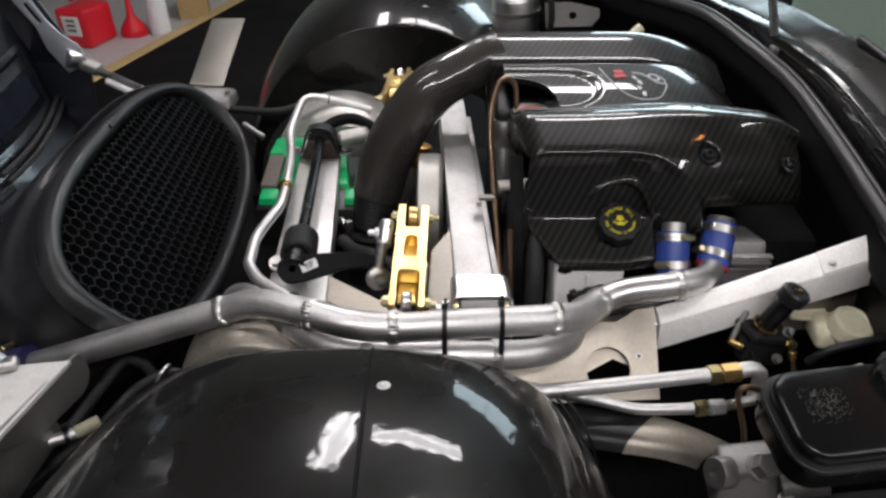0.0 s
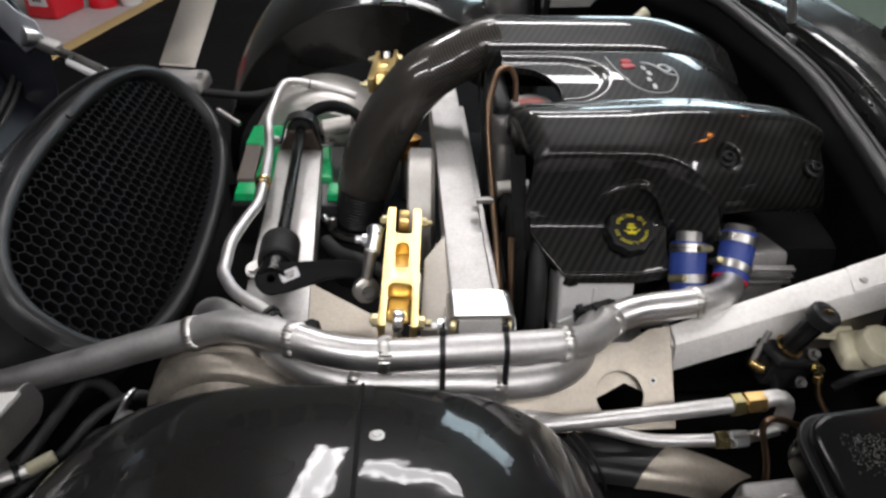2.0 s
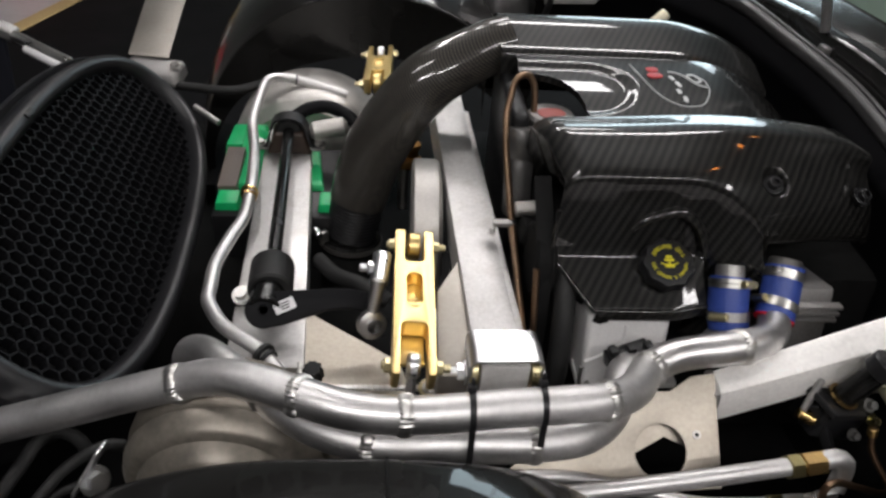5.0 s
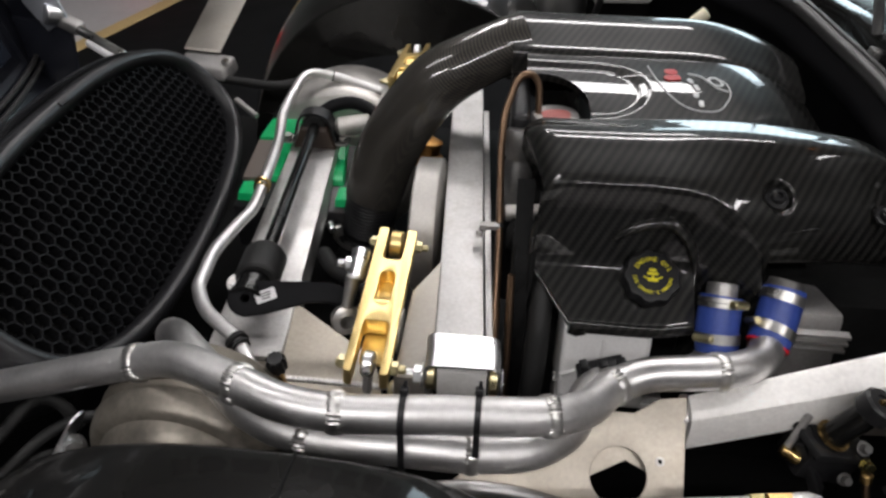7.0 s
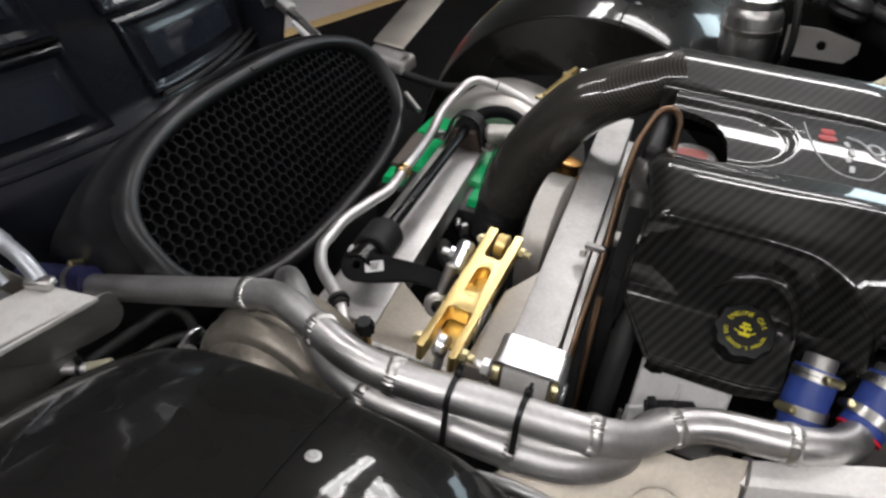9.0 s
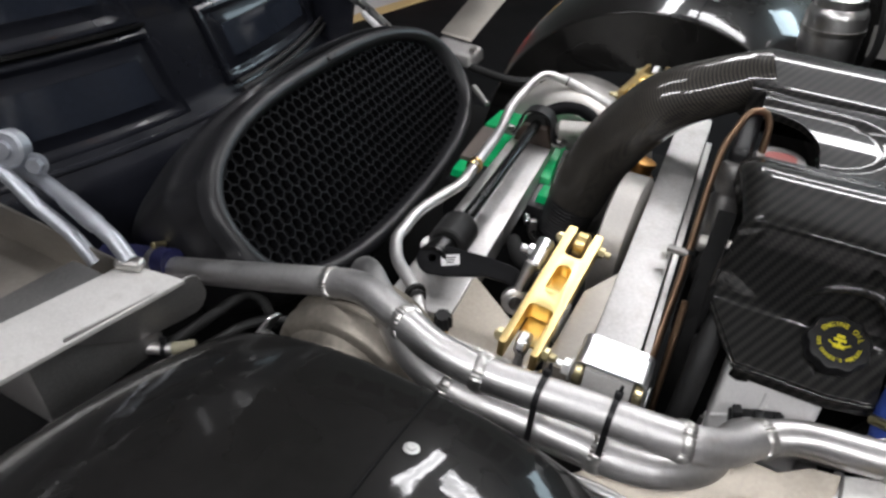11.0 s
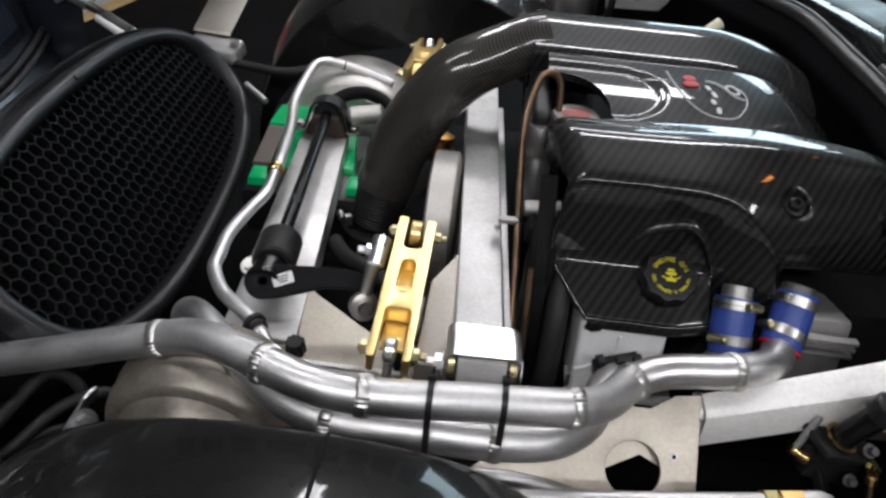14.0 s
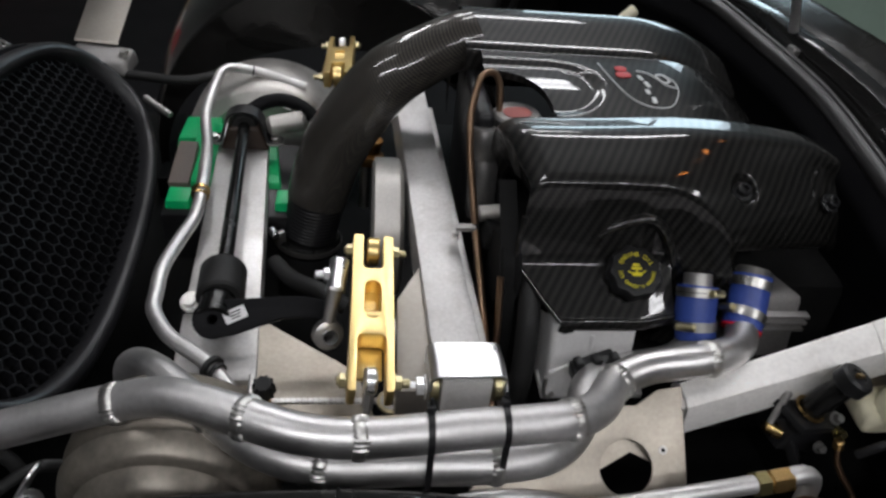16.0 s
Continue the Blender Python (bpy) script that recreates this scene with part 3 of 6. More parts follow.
b2 = thing("chassis_beam", (0.06, 1.2, 0.7), "scuffed aluminium box beam beside the engine's front", "beam")
part("tube", hull_box([(0.026, 0.86, 0.63), (0.09, 0.86, 0.63), (0.046, 1.56, 0.66), (-0.013, 1.56, 0.66),
                       (0.026, 0.86, 0.69), (0.09, 0.86, 0.69), (0.046, 1.56, 0.745), (-0.013, 1.56, 0.745)], 0.003), ALU, b2)
part("side_flange", hull_box([(0.091, 0.9, 0.62), (0.1, 0.9, 0.62), (0.0615, 1.5, 0.65), (0.0505, 1.5, 0.65),
                              (0.091, 0.9, 0.68), (0.1, 0.9, 0.68), (0.0615, 1.5, 0.725), (0.0505, 1.5, 0.725)], 0.001), ALU, b2)
part("gusset", hull_box([(-0.022, 0.84, 0.6), (0.024, 0.84, 0.6), (0.02, 1.06, 0.62), (-0.018, 0.985, 0.62),
                         (-0.022, 0.84, 0.675), (0.024, 0.84, 0.675), (0.02, 1.06, 0.698), (-0.018, 0.985, 0.693)], 0.002), ALU_DULL, b2, "grey welded aluminium gusset")

# zinc bracket over the beam's end
br = thing("mounting_bracket", (0.065, 0.86, 0.7), "bright zinc-plated steel bracket on the beam's end", "bracket")
arch = [(0.0, -0.07), (0.0, -0.014)] + [(0.012 - 0.012 * math.cos(a), -0.012 + 0.012 * math.sin(a)) for a in np.linspace(0.1, math.pi / 2, 8)]
arch += [(0.094 - x, z) for x, z in arch[::-1]]
cap_rows = [[(0.0175 + x - (0.002 if y > 0.86 else 0), y + (0.0 if z > -0.03 else 0.004), 0.7115 + z - 0.06 * (0.885 - y) * (1 - x / 0.094)) for x, z in arch] for y in (0.833, 0.836, 0.86, 0.884, 0.887)]
cap = grid_mesh(cap_rows)
bmesh.ops.recalc_face_normals(cap, faces=cap.faces)
part("cover", thicken(cap, 0.0032), ZINC, br, sharp=50)
part("bush", box((0.064, 0.857, 0.662), (0.062, 0.042, 0.07), bevel=0.002), CAST_PALE, br, "dull grey beam end")
for x, s in ((0.0245, -1), (0.1035, 1)):
    part("spacer", cyl((x - 0.006, 0.852, 0.674), (x + 0.006, 0.852, 0.674), 0.02, 28), YZINC, br, "yellow zinc spacer")
    part("washer", cyl((x + s * 0.0095, 0.85, 0.672), (x + s * 0.012, 0.85, 0.672), 0.016, 24), ZINC, br)
    if s > 0:
        continue
    part("bolt", hexnut((x + s * 0.012, 0.85, 0.672), (x + s * 0.022, 0.85, 0.672), 0.0125, cyl((x + s * 0.02, 0.85, 0.672), (x + s * 0.033, 0.85, 0.672), 0.0065)), ZINC, br)

# gusset plate with its lightening hole, and the rail that it carries
SX, SY = Vector((1, 0.0, 0.0)), Vector((0.05, 0.775, 0.63)).normalized()
gp = thing("gusset_plate", (0.28, 0.77, 0.64), "tan-grey sheet aluminium gusset with a round lightening hole", "plate")
# plate coordinates: x along the car, y up the slope from the corner at the rail
gm = frame_of((0.335, 0.815, 0.668), SX, SY)
outline = [(0.0, 0.028), (-0.03, 0.024), (-0.06, 0.005), (-0.13, 0.005), (-0.2, -0.03), (-0.27, -0.09), (-0.27, -0.118), (-0.15, -0.118), (-0.004, -0.112)]
part("sheet", plate([outline[::-1], circle(0.034, 40, -0.078, -0.068)], 0.004, gm, 0.0008), PLATE_TAN, gp)
part("back_sheet", plate([[(-0.135, -0.085), (-0.067, -0.05), (-0.033, -0.066), (-0.033, -0.008), (-0.135, -0.008)]], 0.002, gm @ Matrix.Translation((0, 0, -0.012)), 0.0004), PLATE_TAN, gp, "tan-grey sheet behind the hole")
part("rivet_hole", plate([circle(0.005, 16), circle(0.0025, 12)], 0.006, gm @ Matrix.Translation((-0.03, -0.048, 0)), 0.0005), ALU, gp)
part("rivet_bore", cyl(gm @ Vector((-0.03, -0.048, 0.001)), gm @ Vector((-0.03, -0.048, 0.0034)), 0.0027, 14, 0.0003), DARK, gp)
rail = thing("chassis_rail", (0.5, 0.86, 0.7), "brushed aluminium box rail running back from the gusset plate", "rail")
part("tube", hull_box([(0.335, 0.812, 0.615), (0.672, 0.843, 0.73), (0.672, 0.885, 0.74), (0.335, 0.85, 0.615),
                       (0.335, 0.815, 0.668), (0.672, 0.845, 0.779), (0.672, 0.885, 0.8), (0.335, 0.853, 0.671)], 0.004), ALU_BRIGHT, rail)
part("end_plate", hull_box([(0.54, 0.858, 0.62), (0.7, 0.868, 0.62), (0.7, 0.872, 0.62), (0.54, 0.862, 0.62), (0.57, 0.858, 0.71), (0.7, 0.868, 0.75), (0.7, 0.872, 0.75), (0.57, 0.862, 0.71)], 0.001), ALU_DULL, rail, "tan-grey plate below the rail")
part("weld_bead", sweep([(0.336, 0.812, 0.64), (0.337, 0.817, 0.668), (0.338, 0.835, 0.671), (0.338, 0.852, 0.672)], 0.006, 8), WELD, rail)
part("doubler_plate", hull_box([(0.58, 0.838, 0.748), (0.668, 0.847, 0.777), (0.668, 0.883, 0.797), (0.58, 0.875, 0.763),
                                (0.58, 0.837, 0.752), (0.668, 0.846, 0.781), (0.668, 0.882, 0.801), (0.58, 0.874, 0.767)], 0.001), ALU_BRIGHT, rail)
for x, y, z in ((0.595, 0.85, 0.7625), (0.655, 0.856, 0.7825)):
    part("rivet", lathe((x, y, z), (0, -0.2, 1), [(0, 0.006), (0.002, 0.005), (0.003, 0)], 14), ALU, rail)

# ---- wheel arch liners ----
def arch_liner(sign):
    """The tub over a wheel. sign +1: its inner edge faces +y."""
    yc = 0.651 if sign > 0 else 1.94
    t = thing("wheel_arch_liner", (-0.12, yc, 0.4), "glossy black gelcoat wheel arch liner with a seam along its crown", "wheel arch liner", "wheel arch liners")
    cx, rx_f, n_f, rx_b, n_b, top, base = (-0.135, 0.405, 2.4, 0.365, 3.0, 0.768, 0.3) if sign > 0 else (-0.14, 0.47, 2.1, 0.45, 2.1, 0.812, 0.3)
    # across the crown: distance from the inner edge, and how far the skin stands out there
    prof = [(-0.54, 0.051), (-0.48, 0.053), (-0.42, 0.0538), (-0.36, 0.0535), (-0.3, 0.0518), (-0.25, 0.049), (-0.2, 0.0447), (-0.17, 0.041), (-0.14, 0.0365), (-0.115, 0.032), (-0.09, 0.0268), (-0.06, 0.0196), (-0.035, 0.0126), (-0.015, 0.0059), (-0.006, 0.0026), (-0.001, 0.0), (0.0, -0.004), (-0.003, -0.008), (-0.006, -0.2)]
    rows = []
    for k in range(97):
        a = math.pi * k / 96
        c, s_ = math.cos(a), math.sin(a)
        rx, n = (rx_b, n_b) if c > 0 else (rx_f, n_f)
        row = []
        for dy, dr in prof:
            e = max(dr, -0.02)
            x = cx + math.copysign((rx + e) * abs(c) ** (2 / n), c)
            z = base + (top - base + e - (0.0 if dr > -0.1 else 0.14)) * max(s_, 0.0) ** (2 / n)
            row.append((x, yc + sign * dy, z))
        rows.append(row)
    sh = grid_mesh(rows)
    bmesh.ops.recalc_face_normals(sh, faces=sh.faces)
    part("shell", sh, BLACK_GEL, t, sharp=60)
    for fx in (cx - rx_f + 0.02, cx + rx_b - 0.02):
        part("mounting_foot", box((fx, yc - sign * 0.02, 0.27), (0.03, 0.2, 0.08), bevel=0.004), DARK, t)
    seam = [(-0.083 + 0.012 * min(1.0, -dy / 0.3), yc + sign * dy, top + dr + 0.0004) for dy, dr in prof[:16]]
    part("seam_gap", sweep(seam, 0.002, 8, smooth=False), DARK, t, "thin black seam")
    part("screw", lathe((-0.06, yc - sign * 0.095, top + 0.0277), (0, 0.22, 1), [(0, 0.008), (0.0012, 0.008), (0.0018, 0.005), (0.0036, 0.0042), (0.0036, 0.002), (0.0016, 0)], 24), SCREW, t, "bright screw with a washer")
    if sign > 0:
        # folded rims that run down the tub's rear edge
        for off, dy, r in ((0.0, 0.001, 0.0018), (0.007, 0.004, 0.0018), (0.018, 0.006, 0.0022)):
            pts = []
            for k in range(24):
                a = radians(45 - 41 * k / 23)
                pts.append((cx + (rx_b + off) * math.cos(a) ** (2 / n_b), yc + dy - 0.01 * k / 23, base + (top - base + off * 0.4) * math.sin(a) ** (2 / n_b)))
            part("rim_fold", sweep(pts, r, 8, smooth=False), BLACK_GEL, t)
    return t


arch_liner(1)
arch_liner(-1)

# ---- radiator outlet duct ----
G0 = Vector((-0.58, 1.292, 0.661))
GU, GV, GN = Vector((-0.09, 0.995, -0.02)).normalized(), Vector((-0.669, -0.055, 0.741)), Vector((0.734, 0.107, 0.67)).normalized()
GV = GN.cross(GU).normalized()


def duct_ring(da, depth, n=96, drop=0.0):
    """The oval's outline, widened by da and lifted by depth along the duct's axis."""
    out = []
    for k in range(n):
        t = 2 * math.pi * k / n
        c, s = math.cos(t), math.sin(t)
        q = 2.6
        a = (0.439 + (da if da < 0.034 else 0.034 + (da - 0.034) * 0.25)) * math.copysign(abs(c) ** (2 / q), c)
        b = (0.153 + da) * math.copysign(abs(s) ** (2 / q), s) * (1 - 0.05 * c)
        out.append(G0 + GU * a + GV * b + GN * depth + Vector((0, 0, -drop)))
    return out


duct = thing("radiator_duct", G0, "black plastic radiator outlet duct with an oval honeycomb grille", "duct")
rim = grid_mesh([duct_ring(*r) for r in ((-0.004, -0.06), (-0.002, -0.012), (0.002, 0.004), (0.008, 0.01), (0.018, 0.011), (0.026, 0.006), (0.03, -0.004), (0.034, -0.02))], True)
bmesh.ops.recalc_face_normals(rim, faces=rim.faces)
part("rim", rim, DUCT_BLACK, duct, sharp=70)


def shroud_ring(near, far, half, depth, sink, n=96):
    """An oval that drops by sink towards its near end, where the coolant pipe passes."""
    out = []
    for k in range(n):
        t = 2 * math.pi * k / n
        c, s = math.cos(t), math.sin(t)
        a = (far if c > 0 else near - 0.04 * min(1.0, max(0.0, (0.5 - s) / 0.4))) * math.copysign(abs(c) ** (2 / 2.6), c)
        b = (half if s > 0 else half * 0.93) * math.copysign(abs(s) ** (2 / 2.6), s) * (1 - 0.05 * c)
        out.append(G0 + GU * a + GV * b + GN * (depth - sink * max(0.0, -c) ** 1.3))
    return out


sk = grid_mesh([shroud_ring(*r) for r in ((0.472, 0.472, 0.186, -0.012, 0.0), (0.473, 0.475, 0.188, -0.03, 0.004), (0.473, 0.476, 0.1885, -0.034, 0.012), (0.474, 0.478, 0.189, -0.034, 0.02), (0.477, 0.482, 0.193, -0.028, 0.05),
                                         (0.482, 0.486, 0.198, -0.024, 0.076), (0.485, 0.489, 0.2015, -0.027, 0.08), (0.486, 0.491, 0.204, -0.036, 0.085), (0.486, 0.493, 0.206, -0.1, 0.09), (0.46, 0.47, 0.19, -0.26, 0.0))], True)
bmesh.ops.recalc_face_normals(sk, faces=sk.faces)
part("shroud", sk, DUCT_BLACK, duct, sharp=40)


def honeycomb():
    p, wall_t, deep = 0.0245, 0.0022, 0.018
    b = bmesh.new()
    rows_n = int(0.34 / (p * 0.866)) + 3
    cols = int(0.9 / p) + 3
    for r in range(-rows_n // 2, rows_n // 2 + 1):
        for c in range(-cols // 2, cols // 2 + 1):
            u, v = (c + 0.5 * (r % 2)) * p, r * p * 0.866
            s = abs(u / 0.445) ** 2.6 + abs(v / 0.158) ** 2.6
            if s > 1.06:
                continue
            top, low, rin = [], [], []
            for k in range(6):
                a = radians(60 * k + 30)
                R = p / math.sqrt(3)
                ri = R - wall_t / math.sqrt(3) * 1.2
                top.append((u + R * math.cos(a), v + R * math.sin(a)))
                low.append((u + ri * math.cos(a), v + ri * math.sin(a)))
            q = lambda uv, d: b.verts.new(G0 + GU * uv[0] + GV * uv[1] + GN * d)
            A, B, C = [q(x, -0.014) for x in top], [q(x, -0.014) for x in low], [q(x, -0.014 - deep) for x in low]
            for k in range(6):
                j = (k + 1) % 6
                b.faces.new((A[k], A[j], B[j], B[k]))
                b.faces.new((B[k], B[j], C[j], C[k]))
    bmesh.ops.remove_doubles(b, verts=b.verts, dist=1e-4)
    return b


part("honeycomb_grille", honeycomb(), MESH_BLACK, duct, "black honeycomb mesh", sharp=20)
part("core", grid_mesh([duct_ring(-0.003, -0.06), [G0 - GN * 0.06] * 96], True), DARK, duct, "dark radiator behind the grille")
part("tab", box(G0 + GV * 0.165 + GU * 0.02 + GN * 0.01, (0.012, 0.03, 0.01), (0, -42, 0), 0.003), BLACK_PLASTIC, duct)

# ---- opened front clamshell, seen from inside ----
cs = thing("front_clamshell", (-1.05, 1.29, 0.4), "black front clamshell tilted open with recessed inner panels", "clamshell")


def shell_pt(y, z, lift=0.0):
    d = y - 1.29
    return (-1.0 - 0.12 * (z - 0.62) - 0.35 * d * d + lift, y, z)


rows = []
for z in (0.25, 0.34, 0.42, 0.5, 0.56, 0.6, 0.64, 0.66, 0.7, 0.78, 0.88, 1.0, 1.15, 1.3, 1.5):
    edge = 1.84 - max(0, z - 0.72) * 0.65
    dip = 0.05 if z < 0.63 else 0.0
    rows.append([shell_pt(0.2 + (edge - 0.2) * k / 40, z, dip) for k in range(41)])
sh = grid_mesh(rows)
bmesh.ops.recalc_face_normals(sh, faces=sh.faces)
part("skin", thicken(sh, -0.01), CLAM, cs, sharp=50)


def pocket(y0, y1, z0, z1, slant=0.28):
    """A recessed field with leaning ends; y0 and y1 hold at its foot."""
    def field(i, j, lift, m=0.0):
        z = z0 + m + (z1 - z0 - 2 * m) * j
        lean = -slant * (z - z0)
        return shell_pt(y0 + m + lean + (y1 - y0 - 2 * m) * i, z, lift)
    loop = [(k / 10, 0) for k in range(10)] + [(1, k / 6) for k in range(6)] + [(1 - k / 10, 1) for k in range(10)] + [(0, 1 - k / 6) for k in range(6)]
    rings = [[field(i, j, lift, m) for i, j in loop] for m, lift in ((-0.012, 0.002), (-0.007, 0.011), (0.0, 0.012), (0.006, 0.007), (0.014, 0.003))]
    fr = grid_mesh(rings, True)
    bmesh.ops.recalc_face_normals(fr, faces=fr.faces)
    part("pocket_frame", fr, CLAM, cs, sharp=50)
    step = [[field(i, j, lift, m) for i, j in loop] for m, lift in ((0.014, 0.0035), (0.034, 0.0045), (0.038, 0.007), (0.042, 0.0075))]
    part("pocket_step", grid_mesh(step, True), CLAM, cs, sharp=50)
    part("inner_panel", grid_mesh([[field(i / 8, j / 4, 0.007, 0.041) for i in range(9)] for j in range(5)]), NAVY_GLOSS, cs)


for q in ((0.8, 1.186, 0.638, 0.814), (1.33, 1.74, 0.662, 0.825), (0.76, 1.12, 0.85, 1.03), (1.26, 1.56, 0.86, 1.03), (0.36, 0.72, 0.64, 0.81)):
    pocket(*q)
for z, lift in ((0.652, 0.022), (0.636, 0.03)):
    part("edge_strip", sweep([shell_pt(y, z + 0.05 * max(0, y - 1.5), lift) for y in np.linspace(1.34, 1.84, 14)], 0.0065, 8), SEAL, cs)
part("edge_strip", sweep([shell_pt(y, 0.618, 0.03) for y in np.linspace(0.4, 1.34, 20)], 0.007, 8), CLAM, cs)
part("sill_ridge", sweep([shell_pt(y, 0.835, 0.012) for y in np.linspace(0.4, 1.14, 16)], 0.006, 8), BLACK_GLOSS, cs)

part("cheek", hull_box([(-1.13, 1.77, 0.55), (-0.972, 1.76, 0.55), (-0.972, 1.775, 0.55), (-1.13, 1.785, 0.55),
                         (-1.13, 1.79, 0.76), (-0.962, 1.79, 0.742), (-0.962, 1.805, 0.742), (-1.13, 1.805, 0.76)], 0.004), CLAM, cs, "dark end wall below the hinge")
part("cheek", hull_box([(-1.13, 1.801, 0.757), (-0.966, 1.801, 0.741), (-0.966, 1.812, 0.741), (-1.13, 1.812, 0.757),
                         (-1.22, 1.801, 1.12), (-1.15, 1.801, 1.12), (-1.15, 1.812, 1.12), (-1.22, 1.812, 1.12)], 0.003), CLAM, cs, "dark end wall behind the hinge")

# ---- coolant pipes ----
def unit(a, b):
    return (Vector(b) - Vector(a)).normalized()


UP = [(-0.70, 0.80, 0.578), (-0.60, 0.80, 0.612), (-0.47, 0.80, 0.657), (-0.338, 0.80, 0.703), (-0.27, 0.785, 0.733), (-0.194, 0.756, 0.741), (-0.125, 0.733, 0.738), (-0.064, 0.728, 0.736),
      (0.05, 0.737, 0.737), (0.165, 0.752, 0.733), (0.21, 0.785, 0.713), (0.247, 0.833, 0.699), (0.285, 0.85, 0.705), (0.372, 0.858, 0.714), (0.425, 0.885, 0.708), (0.455, 0.935, 0.702)]
up = thing("coolant_pipe", (0, 0.75, 0.7), "satin aluminium coolant pipe welded from bent sections, lying uppermost", "pipe", "coolant pipes")
part("pipe", sweep(UP, 0.0215, 32, step=0.008), ALU_TUBE, up)
for k, i in enumerate((3, 5, 7, 9, 11, 13)):
    q = Vector(UP[i]) + unit(UP[i], UP[i + 1]) * (0.013 if i < 6 else 0.0)
    part("weld_bead", bead(q, unit(UP[i - 1], UP[i + 1]), 0.0215, seed=k), WELD, up)
LOW = [(-0.375, 0.945, 0.50), (-0.365, 0.93, 0.61), (-0.325, 0.885, 0.669), (-0.245, 0.81, 0.686), (-0.17, 0.753, 0.686), (-0.104, 0.731, 0.684), (0.0, 0.731, 0.682), (0.083, 0.733, 0.68), (0.15, 0.75, 0.672),
       (0.2, 0.8, 0.656), (0.23, 0.865, 0.658), (0.29, 0.905, 0.642), (0.372, 0.92, 0.652), (0.395, 0.928, 0.69)]
lo = thing("coolant_pipe", (0, 0.73, 0.66), "satin aluminium coolant pipe welded from bent sections, lying underneath", "pipe", "coolant pipes")
part("pipe", sweep(LOW, 0.0215, 32, step=0.008), ALU_TUBE, lo)
for k, i in enumerate((5, 7)):
    part("weld_bead", bead(LOW[i], unit(LOW[i - 1], LOW[i + 1]), 0.0215, seed=k + 9), WELD, lo)


def cable_tie(x, y, zu, zl):
    """A black tie round both pipes."""
    t = thing("cable_tie", (x, y, zu), "black nylon cable tie round both coolant pipes", "cable tie", "cable ties")
    r, pts = 0.0232, []
    yl = y - 0.004
    for k in range(13):
        a = radians(200 - 190 * k / 12)
        pts.append((x, y + r * math.cos(a), zu + r * math.sin(a)))
    for k in range(13):
        a = radians(-10 - 160 * k / 12)
        pts.append((x, yl + r * math.cos(a), zl + r * math.sin(a)))
    pts.append(pts[0])
    part("strap", sweep(pts, 1, smooth=False, section=[(-0.0035, -0.0008), (0.0035, -0.0008), (0.0035, 0.0008), (-0.0035, 0.0008)], cap=False), BLACK_PLASTIC, t, sharp=60)
    part("head", box((x, y + 0.012, zu + 0.024), (0.009, 0.011, 0.007), (-20, 0, 0), 0.0012), BLACK_PLASTIC, t)
    part("tail", box((x + 0.001, y + 0.016, zu + 0.029), (0.004, 0.004, 0.009), (-20, 0, 0), 0.0005), BLACK_PLASTIC, t)


cable_tie(0.008, 0.7335, 0.737, 0.681)
cable_tie(0.088, 0.742, 0.7365, 0.680)


def silicone_hose(name, pts, r, label, clamps, colour=BLUE):
    t = thing("hose_sleeve", pts[0], label, "hose", "hose sleeves")
    part("sleeve", sweep(pts, r, 32, step=0.006), colour, t)
    for p, d, ang in clamps:
        s, u, w = basis(d)
        band = lathe(Vector(p) - w * 0.0065, w, [(0, r), (0, r + 0.0014), (0.013, r + 0.0014), (0.013, r)], 40)
        c = part("clamp", band, STEEL, t, "stainless worm-drive clamp")
        q = Vector(p) + (s * math.cos(ang) + u * math.sin(ang)) * (r + 0.004)
        tang = (s * -math.sin(ang) + u * math.cos(ang))
        part("screw", cyl(q - tang * 0.012, q + tang * 0.014, 0.0055, 14), YZINC, c)
        lines = None
        for k in range(18):
            a = ang + 0.6 + k * 0.09
            lines = box(Vector(p) + (s * math.cos(a) + u * math.sin(a)) * (r + 0.0014), (0.0012, 0.0012, 0.0012), bevel=0, bm=lines)
        part("slots", lines, DARK, c)


silicone_hose("a", [(0.3905, 0.926, 0.684), (0.388, 0.94, 0.703), (0.39, 0.956, 0.7235), (0.392, 0.969, 0.7395)], 0.0272, "blue silicone hose sleeve with two steel clamps",
              [((0.389, 0.936, 0.697), (0.0, 0.58, 0.8), 2.4), ((0.3915, 0.9635, 0.733), (0.05, 0.62, 0.8), 1.0)])
silicone_hose("b", [(0.449, 0.925, 0.703), (0.457, 0.942, 0.719), (0.463, 0.958, 0.737), (0.468, 0.974, 0.755)], 0.0262, "blue silicone hose sleeve with a red-lined end and two clamps",
              [((0.455, 0.937, 0.714), (0.4, 0.7, 0.6), 2.6), ((0.4655, 0.966, 0.746), (0.28, 0.65, 0.7), 3.6)])
part("lining", lathe((0.4475, 0.922, 0.7015), (0.3, 0.55, 0.5), [(0, 0.0215), (0, 0.0266), (0.003, 0.0266), (0.003, 0.0215)], 36), RED, bpy.data.objects["hose_sleeve.001"], "red hose lining")
silicone_hose("c", [(-0.82, 0.80, 0.555), (-0.74, 0.80, 0.58), (-0.655, 0.80, 0.606)], 0.0245, "dark blue silicone hose on the radiator end", [((-0.69, 0.8, 0.595), (1, 0, 0.3), 2.0)], NAVY)
for a, b, r, mat, look_ in (((0.391, 0.967, 0.737), (0.3925, 0.98, 0.7525), 0.0195, CAST_GREY, "grey"), ((0.467, 0.972, 0.752), (0.4705, 0.981, 0.7625), 0.0225, DARK_CAST, "dark grey")):
    solo("water_neck", cyl(a, b, r, 28), mat, look_ + " cast water outlet above the blue hose", "pipe")

